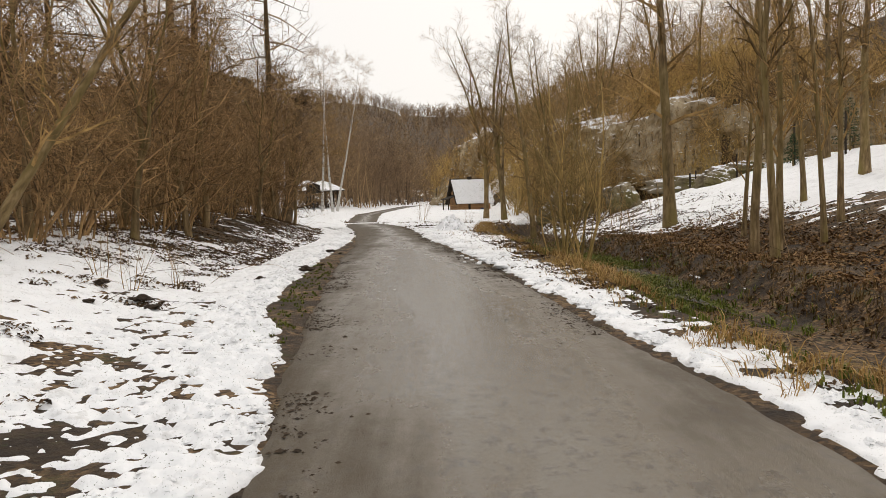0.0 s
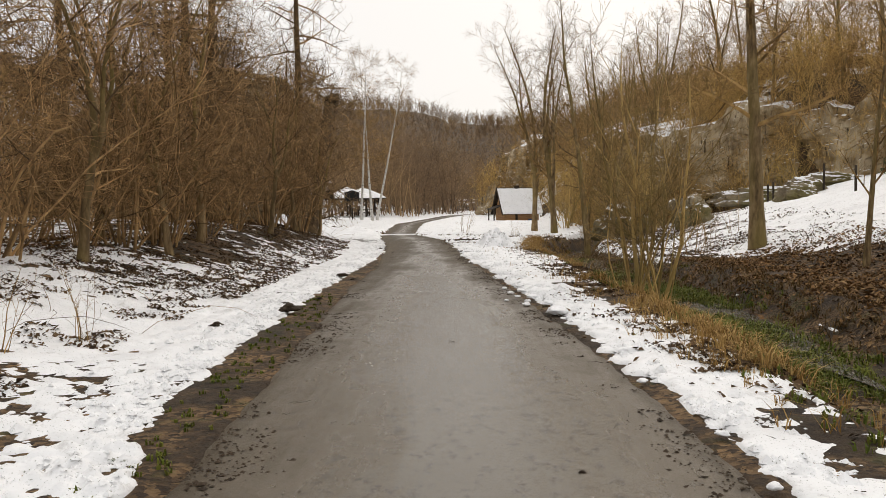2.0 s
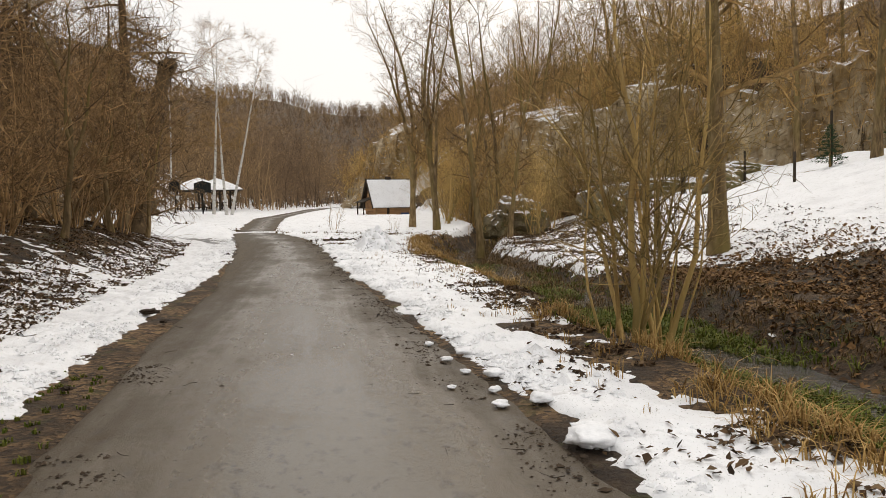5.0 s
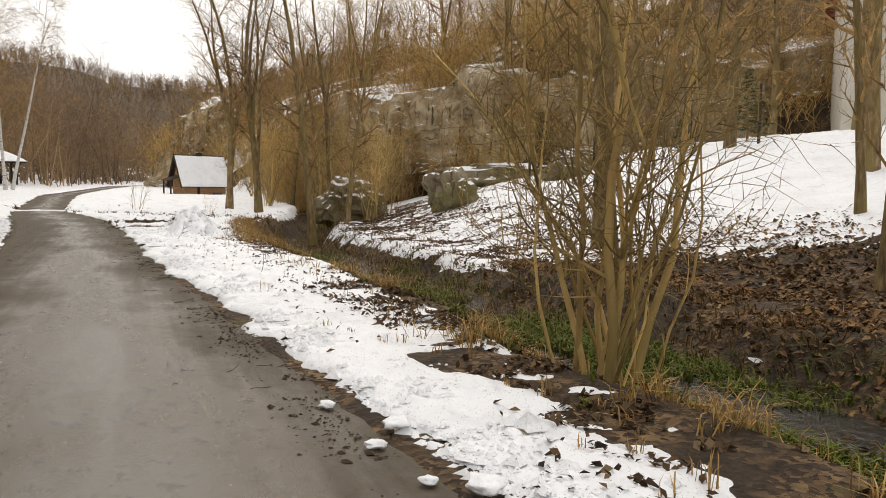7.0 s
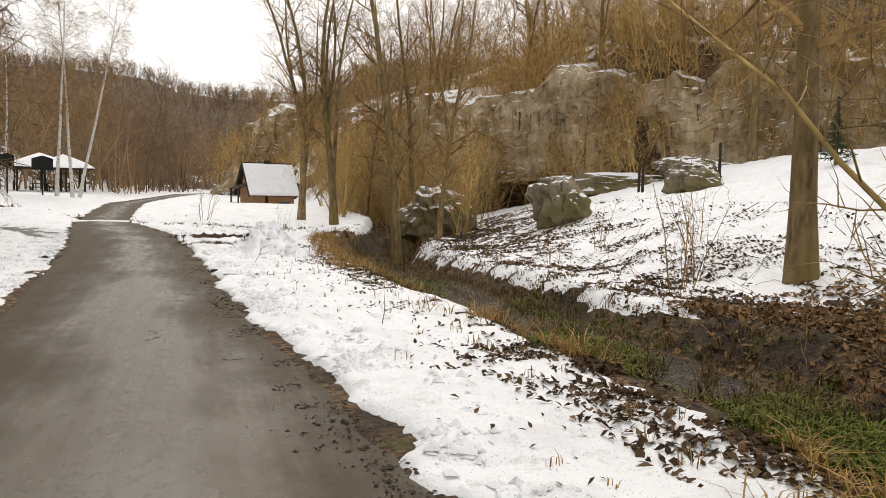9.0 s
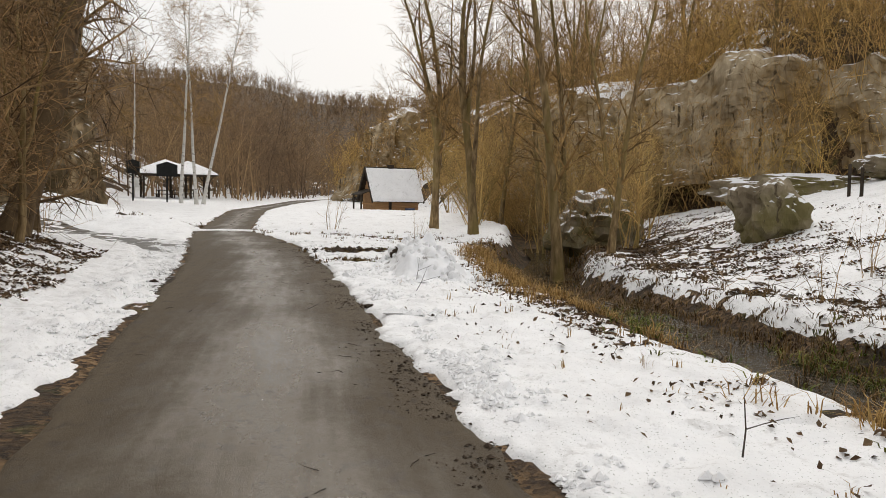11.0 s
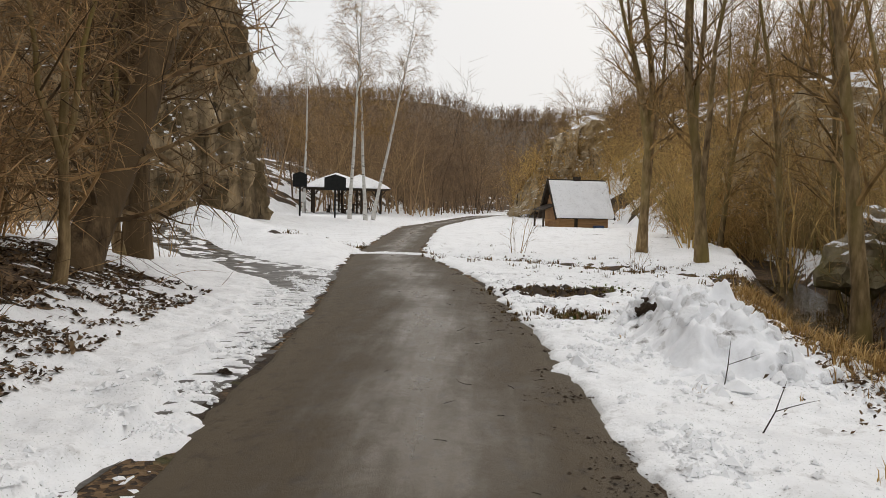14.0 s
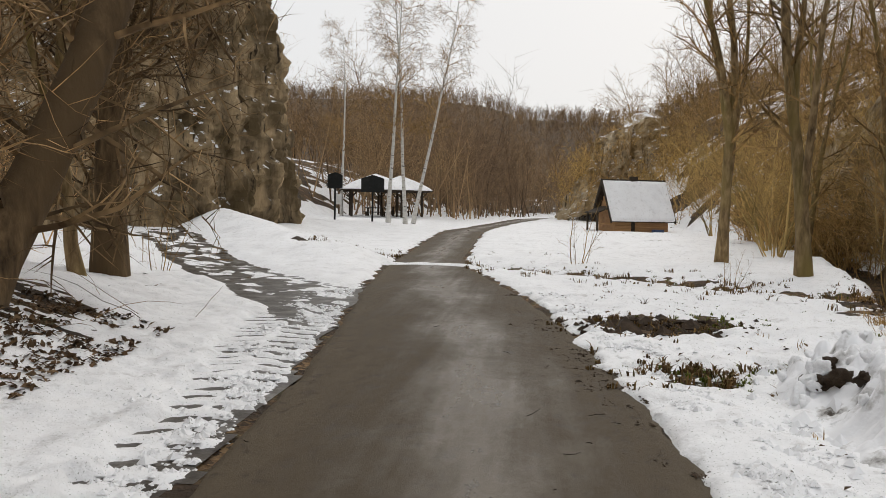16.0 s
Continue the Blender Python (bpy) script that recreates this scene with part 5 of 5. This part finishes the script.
def crumb_stuff(name, seed, xs, ys, size, mat, label, category, flat=0.6, on_snow=True, lift=0.0):
    """Small uneven lumps lying about, each an eight-sided stone-like piece."""
    r = np.random.default_rng(seed)
    n = len(xs)
    zs = ground_z(xs, ys) + lift + (np.maximum(0, snow_depth(xs, ys)) if on_snow else 0)
    s, a = size * np.exp(r.normal(0, 0.5, n)), r.uniform(0, 6.283, n)
    co = np.empty((n, 6, 3))
    for k, (u, v, w) in enumerate(((1, 0, 0), (0, 1, 0), (-1, 0, 0), (0, -1, 0), (0.1, 0.1, 1), (0, 0, -0.6))):
        q = s * r.uniform(0.6, 1.25, n)
        co[:, k] = np.stack([xs + q * (u * np.cos(a) - v * np.sin(a)), ys + q * (u * np.sin(a) + v * np.cos(a)), zs + q * w * flat], -1)
    b = 6 * np.arange(n)[:, None]
    faces = np.concatenate([b + [[i, (i + 1) % 4, 4]] for i in range(4)] + [b + [[(i + 1) % 4, i, 5]] for i in range(4)])
    return tagged(new(name, mesh_from(name, co.reshape(-1, 3).tolist(), faces.tolist(), mat, False)), label, category, kind="stuff")


def island_material(name, *cols, rough=0.85):
    m, nt, p = material(name)
    g = nt.nodes.new("ShaderNodeNewGeometry")
    stops = [(i / max(1, len(cols) - 1), c) for i, c in enumerate(cols)]
    nt.links.new(colours(nt, g.outputs["Random Per Island"], *stops), p.inputs["Base Color"])
    p.inputs["Roughness"].default_value = rough
    p.inputs["Specular IOR Level"].default_value = 0.2
    return m


M_STRAW = island_material("dry_grass", (0.15, 0.075, 0.022), (0.34, 0.20, 0.062), (0.48, 0.32, 0.12), (0.22, 0.115, 0.032))
M_GREEN = island_material("green_grass", (0.045, 0.06, 0.008), (0.10, 0.13, 0.015), (0.17, 0.17, 0.03), (0.07, 0.075, 0.012))
M_LEAF = island_material("fallen_leaves", (0.020, 0.013, 0.008), (0.075, 0.042, 0.020), (0.15, 0.09, 0.044), (0.04, 0.024, 0.013), (0.22, 0.145, 0.078))

rg = random.Random(101)
bank = []
for i in range(2600):
    y = rg.uniform(-2, 41)
    x = float(stream_x(y)) - 1.35 + rg.gauss(0, 0.33)
    n = float(value_noise(np.array([x]), np.array([y]), 0.9, 52)[0]) + (0.35 if 25 < y < 40 else 0.1 if 6 < y < 17 else -0.15)
    if n > 0.1:
        bank.append((x, y, rg.uniform(0.4, 1.3)))
blade_stuff("dry_grass", 102, bank, 9, 0.22, 0.34, M_STRAW, "straw-coloured dry grass along the stream bank", "grass", 0.005)
verge = [(float(road_right(y)) + rg.uniform(0.7, 2.4), y, rg.uniform(0.4, 0.9)) for y in [rg.uniform(0, 36) for i in range(150)]]
bankfar = []
for i in range(1000):
    y = rg.uniform(2, 44)
    bankfar.append((float(stream_x(y)) + 0.75 + abs(rg.gauss(0, 0.6)), y, rg.uniform(0.5, 1.3)))
M_BROWNGRASS = island_material("brown_grass", (0.05, 0.028, 0.011), (0.13, 0.075, 0.028), (0.21, 0.13, 0.05), (0.075, 0.06, 0.018))
for i in range(700):
    y = rg.uniform(17, 42)
    bankfar.append((float(stream_x(y)) + rg.uniform(-1.1, 0.9), y, rg.uniform(0.9, 1.7)))
blade_stuff("brown_grass", 108, bankfar, 8, 0.16, 0.26, M_BROWNGRASS, "brown matted grass hanging over the far stream bank", "grass", 0.006)
ditchgrass = [(x, 49.0 - 8.5 * min(1, max(0, (x + 3.2) / 9.5)) + rg.gauss(0, 1.7), rg.uniform(0.5, 1.2)) for x in [rg.uniform(-2.2, 6.5) for i in range(330)]]
ditchgrass += [(rg.uniform(-7, -4.2), 50.2 + rg.gauss(0, 0.7), rg.uniform(0.6, 1.3)) for i in range(160)]
ditchgrass += [(rg.gauss(0.95, 0.55), rg.choice((33.3, 36.4)) + rg.gauss(0, 0.5), rg.uniform(0.4, 0.8)) for i in range(150)]
blade_stuff("brown_grass", 109, ditchgrass, 8, 0.16, 0.16, M_BROWNGRASS, "brown and olive grass along the ditch at the culvert", "grass", 0.01)
blade_stuff("dry_grass", 103, verge, 7, 0.24, 0.1, M_STRAW, "dry stalks poking through the verge snow", "grass", 0.004)
bed = []
for i in range(5200):
    y = rg.triangular(4, 31, 17)
    d = rg.gauss(-0.2, 0.55)
    if value_noise(np.array([d * 3]), np.array([y]), 1.6, 9)[0] > -0.1:
        bed.append((float(stream_x(y)) + d, y, rg.uniform(0.5, 1.2)))
blade_stuff("green_grass", 104, bed, 7, 0.13, 0.2, M_GREEN, "bright green grass and cress in the stream", "grass", 0.009)
moss = [(x, y, rg.uniform(0.4, 0.9)) for x, y in [(rg.uniform(-2, 6.5), 0) for i in range(260)] for y in [49.5 - 8.5 * min(1, max(0, (x + 3.2) / 9.5)) + rg.gauss(0, 0.7)]]
moss += [(rg.gauss(1.2, 0.4), rg.gauss(33.2, 0.4), 0.5) for i in range(70)]
moss += [(rg.gauss(2.3, 0.6), rg.gauss(37.6, 1.1), 0.5) for i in range(150)]
moss += [(rg.uniform(2.9, 3.5), rg.uniform(-1, 6), 0.7) for i in range(110)]
moss += [(float(road_left(y)) - rg.uniform(0.05, 0.5), y, 0.35) for y in [rg.uniform(2.5, 13) for i in range(160)]]
blade_stuff("green_grass", 105, moss, 7, 0.11, 0.1, M_GREEN, "short green grass showing through the snow", "grass", 0.008)


def gathered(seed, n, y0, y1, across, patchy=0.0, size=1.1):
    """n places whose x comes from across(r, y), gathered in patches."""
    r = np.random.default_rng(seed)
    y = r.uniform(y0, y1, 4 * n)
    x = across(r, y)
    keep = value_noise(x, y, size, 51) + 0.7 * value_noise(x, y, size * 0.27, 53) > patchy
    return x[keep][:n], y[keep][:n]


leaf_stuff("fallen_leaves", 106, *gathered(1, 25000, 12, 34.5, lambda r, y: snow_left(y) - 1.15 - 0.35 * ramp(26, 32, y) - np.abs(r.normal(0, 2.6, len(y))), -0.35, 0.45), M_LEAF, "dark brown fallen leaves on snow under the thicket", 0.031)
leaf_stuff("fallen_leaves", 112, *gathered(2, 7000, 0, 14, lambda r, y: snow_left(y) - 1.3 - r.uniform(0, 5, len(y)), 0.25), M_LEAF, "scattered brown leaves on the snowy bank", 0.028)
leaf_stuff("fallen_leaves", 113, *gathered(3, 14000, 0, 46, lambda r, y: stream_x(y) + r.uniform(-1.9, 5.5, len(y)), 0.1), M_LEAF, "brown leaves along the stream banks", 0.036)
leaf_stuff("fallen_leaves", 114, *gathered(4, 5500, 6, 19, lambda r, y: stream_x(y) - 1.2 - np.abs(r.normal(0, 0.55, len(y))), 0.0, 0.7), M_LEAF, "brown leaves on the bank under the hazel", 0.030)
leaf_stuff("fallen_leaves", 118, *gathered(9, 3200, 18, 33, lambda r, y: stream_x(y) - 1.3 - np.abs(r.normal(0, 0.5, len(y))), 0.0, 0.7), M_LEAF, "brown leaves among the dry grass of the bank", 0.028)
leaf_stuff("fallen_leaves", 115, *gathered(5, 600, 0, 40, lambda r, y: road_right(y) + r.uniform(0.3, 2.6, len(y)), 0.1), M_LEAF, "single brown leaves on the verge snow", 0.026)
leaf_stuff("fallen_leaves", 111, *gathered(6, 20000, 10, 47, lambda r, y: stream_x(y) + r.triangular(0.9, 2.2, 8.0, len(y)), 0.1, 0.8), M_LEAF, "wet brown leaves scattered on the snowy far bank", 0.036)

M_LITTER = island_material("russet_litter", (0.05, 0.028, 0.013), (0.16, 0.085, 0.035), (0.28, 0.155, 0.062), (0.09, 0.048, 0.022), (0.36, 0.23, 0.11))
leaf_stuff("fallen_leaves", 116, *gathered(7, 20000, 3, 22, lambda r, y: stream_x(y) + r.triangular(0.5, 2.0, 7.0, len(y)), -0.4, 0.6), M_LITTER, "russet fallen leaves on the bare far bank", 0.040, 0.03)
leaf_stuff("fallen_leaves", 117, *gathered(8, 9000, 3, 32, lambda r, y: snow_left(y) - 4.6 - np.abs(r.normal(0, 2.0, len(y))), -0.2, 0.6), M_LITTER, "russet leaves at the foot of the thicket", 0.036, 0.03)

# bramble canes and fallen twigs
w = Wood()
for i in range(420):
    side = rg.random()
    if side < 0.45:
        y = rg.uniform(3, 36)
        x = float(snow_left(y)) - rg.uniform(1.4, 6)
    else:
        y = rg.uniform(6, 42)
        x = float(stream_x(y)) + rg.uniform(0.7, 5.0)
    a = rg.uniform(0, 6.28)
    pts, radii = limb(rg, (x, y, z_at(x, y) - 0.02), (math.cos(a), math.sin(a), rg.uniform(0.2, 1.2)), rg.uniform(0.5, 1.6), 0.0045, 5, 0.16, -0.14, 0.4)
    w.tube(pts, radii, 3)
tagged(new("bramble_canes", mesh_from("bramble_canes", w.v, w.f, M_REDTWIG, False)), "thin arching bramble canes over leaves and snow", "brambles", kind="stuff")
w = Wood()
for i in range(110):
    y = rg.uniform(1, 36)
    x = float(road_right(y)) - rg.uniform(0.0, 0.9) if rg.random() < 0.75 else rg.uniform(float(road_left(y)), float(road_right(y)))
    a = rg.uniform(0, 6.28)
    pts, radii = limb(rg, (x, y, 0.035), (math.cos(a), math.sin(a), 0), rg.uniform(0.03, 0.2), 0.003, 3, 0.2, 0, 0.5)
    w.tube(pts, radii, 3)
tagged(new("fallen_twigs", mesh_from("fallen_twigs", w.v, w.f, M_DARKWOOD, False)), "small broken twigs lying on the wet lane", "twigs", kind="stuff")


# ---------------------------------------------------------------- snow lumps, clods and the ploughed heap
def lump_mesh(name, seed, mat, cut=3, rough=0.6):
    bm = bmesh.new()
    bmesh.ops.create_icosphere(bm, subdivisions=cut, radius=1)
    for v in bm.verts:
        o = Vector((seed * 3.1, seed, 0))
        v.co = v.co * (1 + rough * noise.noise(v.co * 1.4 + o) + rough * 0.6 * noise.noise(v.co * 3.5 + o))
        v.co.z = max(v.co.z, -0.45)
    for f in bm.faces:
        f.smooth = True
    me = bpy.data.meshes.new(name)
    bm.to_mesh(me)
    bm.free()
    me.materials.append(mat)
    return me


M_CLOD = mottled("dark_mud", ((0.3, (0.018, 0.012, 0.007)), (0.7, (0.075, 0.048, 0.028))), 9, 5, 0.8, (1, 1, 1), 0.8, 0.02)
M_DIRTYSNOW = mottled("dirty_snow", ((0.30, (0.06, 0.048, 0.036)), (0.36, (0.55, 0.54, 0.53)), (0.43, (0.89, 0.895, 0.91))), 3.2, 8, 0.65, (1, 1, 1), 0.9, 0.03)
crumb_stuff("mud_crumbs", 120, *gathered(11, 2600, -4, 13, lambda r, y: road_left(y) + np.abs(r.normal(0.1, 0.45, len(y))), 0.0, 0.6), 0.009, M_CLOD, "crumbs of mud along the lane's edge", "mud", 0.5, False, 0.02)
crumb_stuff("mud_crumbs", 121, *gathered(12, 4200, 2, 40, lambda r, y: road_right(y) + 0.05 - np.abs(r.normal(0, 0.24, len(y))), 0.0, 0.6), 0.008, M_CLOD, "crumbs of mud and grit at the broken lane edge", "mud", 0.5, False, 0.02)
crumb_stuff("snow_crumbs", 122, *gathered(13, 5200, -3, 40, lambda r, y: road_right(y) + 0.16 + np.abs(r.normal(0, 0.3, len(y))), 0.1, 0.5), 0.022, M_SNOW, "small crumbs of snow along the verge rim", "snow", 0.6)
crumb_stuff("snow_crumbs", 123, *gathered(14, 5200, -3, 40, lambda r, y: snow_left(y) - 0.05 - np.abs(r.normal(0, 0.4, len(y))), 0.1, 0.5), 0.022, M_SNOW, "small crumbs of snow along the trodden rim", "snow", 0.6)
M_LUMP = mottled("broken_snow", ((0.3, (0.80, 0.805, 0.815)), (0.6, (0.91, 0.915, 0.925))), 4, 5, 0.6, (1, 1, 1), 0.35, 0.02)
chunks = [lump_mesh("snow_lump", i, M_LUMP, 3, 0.45) for i in range(4)]
spots = [(2.2, 4.05, 0.05), (1.87, 9.95, 0.17), (1.95, 10.15, 0.12), (1.6, 11.35, 0.06), (1.5, 12.05, 0.05), (1.55, 10.9, 0.07), (1.7, 11.9, 0.1), (1.42, 12.6, 0.06), (1.85, 11.0, 0.1),
         (1.3, 11.5, 0.04), (1.62, 12.9, 0.09), (1.36, 13.4, 0.06), (2.05, 5.6, 0.05), (2.2, 6.9, 0.11), (2.35, 2.2, 0.07), (2.15, 3.1, 0.05), (0.82, 25.6, 0.05), (0.88, 22.9, 0.06), (0.98, 21.6, 0.05),
         (-2.1, 23.4, 0.06), (-2.1, 24.3, 0.05), (-2.4, 29.1, 0.06)]
for i, (x, y, s) in enumerate(spots):
    ob = new("snow_lump", chunks[i % 4])
    ob.matrix_basis = pose(x, y, 0.03 + s * 0.15, 0, 0, 77 * i) @ Matrix.Diagonal((s * 0.85, s * 0.75, s * 0.38, 1))
    tagged(ob, "lump of snow at the edge of the lane", "snow", "snow lumps")
clods = [lump_mesh("mud_clod", 20 + i, M_CLOD, 3, 0.9) for i in range(3)]
for i, (x, y, s) in enumerate(((-1.88, 16.4, 0.12), (-1.73, 10.4, 0.15), (-1.55, 15.6, 0.07), (-2.9, 5.1, 0.10), (-3.2, 5.6, 0.12), (-3.6, 4.9, 0.09), (-1.95, 11.2, 0.08), (-2.3, 9.0, 0.08), (0.60, 26.2, 0.07),
                               (-2.4, 12.8, 0.07), (-2.32, 29.0, 0.06), (0.7, 36.6, 0.09), (1.1, 36.4, 0.07), (0.3, 36.9, 0.06), (1.35, 36.6, 0.10), (1.6, 36.8, 0.06), (-4.0, 6.4, 0.11), (-1.6, 12.0, 0.05), (1.26, 3.35, 0.02))):
    ob = new("mud_clod", clods[i % 3])
    ob.matrix_basis = pose(x, y, z_at(x, y) + 0.03 + s * 0.25, 0, 0, 51 * i) @ Matrix.Diagonal((s, s * 0.7, s * 0.32, 1))
    tagged(ob, "dark lump of mud and leaves on the verge", "mud", "mud clods")


def heap_form(X, Y):
    """The ploughed heap's height, from 0 to 1."""
    ridge = np.exp(-(np.abs(X - 1.85 - 0.05 * (Y - 31)) / 0.52) ** 2.6)
    return ridge * ramp(28.9, 30.0, Y) * ramp(33.6, 32.6, Y)


def snow_mound():
    xs, ys = np.arange(0.9, 3.2, 0.03), np.arange(28.4, 34.4, 0.035)
    X, Y = np.meshgrid(xs, ys)
    form = heap_form(X + 0.12 * fbm(X, Y, 0.4, 93), Y + 0.2 * fbm(X, Y, 0.5, 94))
    lumps = np.abs(fbm(X, Y, 0.5, 90)) + 0.6 * np.abs(fbm(X, Y, 0.21, 91)) + 0.35 * np.abs(fbm(X, Y, 0.1, 92))
    Z = 0.46 * form + form ** 0.6 * (0.30 * lumps - 0.06)
    me = grid_mesh("snow_mound", xs, ys, ground_z(X, Y) + Z - 0.05)
    me.materials.append(M_DIRTYSNOW)
    tagged(new("snow_mound", me), "ploughed heap of dirty lumpy snow beside the lane", "snow")


snow_mound()
crumb_stuff("snow_crumbs", 124, *gathered(15, 1100, 28.6, 34, lambda r, y: r.normal(1.85, 0.6, len(y)), 0.0, 0.5), 0.032, M_LUMP, "small crumbs of snow fallen off the ploughed heap", "snow", 0.7)
crumb_stuff("mud_crumbs", 125, *gathered(16, 420, 35.6, 37.0, lambda r, y: r.normal(0.9, 0.5, len(y)), -0.2, 0.5), 0.045, M_CLOD, "dark crumbled spoil on the verge", "mud", 0.7)
for i in range(70):
    x, y = rg.gauss(1.9, 0.40), rg.uniform(29.0, 33.4)
    s = min(0.15, 0.05 * math.exp(rg.gauss(0.1, 0.45)))
    h = 0.56 * float(heap_form(np.array(x), np.array(y)))
    ob = new("snow_lump", chunks[i % 4])
    ob.matrix_basis = pose(x, y, z_at(x, y) + h + 0.01, 20 * i, 33 * i, 77 * i) @ Matrix.Diagonal((s, s * 0.85, s * 0.75, 1))
    tagged(ob, "broken block of snow on the ploughed heap", "snow", "snow lumps")
for i, (x, y, s) in enumerate(((1.50, 32.0, 0.08), (1.42, 32.4, 0.06), (1.56, 31.8, 0.05), (1.46, 32.1, 0.07), (1.58, 32.3, 0.06))):
    ob = new("mud_clod", clods[i % 3])
    ob.matrix_basis = pose(x, y, z_at(x, y) + 0.45 * float(heap_form(np.array(x), np.array(y))), 15 * i, 30, 51 * i) @ Matrix.Diagonal((s, s * 0.8, s, 1))
    tagged(ob, "dark dirt clod stuck in the ploughed snow", "mud", "mud clods")
# bare sticks standing in the verge snow
w = Wood()
for x, y, a in ((1.3, 27.6, 0.5), (1.75, 27.2, 1.2), (1.5, 29.0, 0.2), (2.2, 26.4, 1.0), (2.0, 20.2, 0.4)):
    pts, radii = limb(rg, (x, y, z_at(x, y)), (math.sin(a), 0.1, math.cos(a)), 0.45, 0.006, 4, 0.1, 0.0, 0.4)
    w.tube(pts, radii, 4)
    q, r2_ = limb(rg, pts[2], (math.sin(a + 0.8), -0.1, math.cos(a + 0.8)), 0.28, 0.004, 3, 0.1, 0.0, 0.4)
    w.tube(q, r2_, 3)
tagged(new("dead_sticks", mesh_from("dead_sticks", w.v, w.f, M_DARKWOOD, False)), "thin forked dead sticks standing in snow", "sticks", kind="stuff")
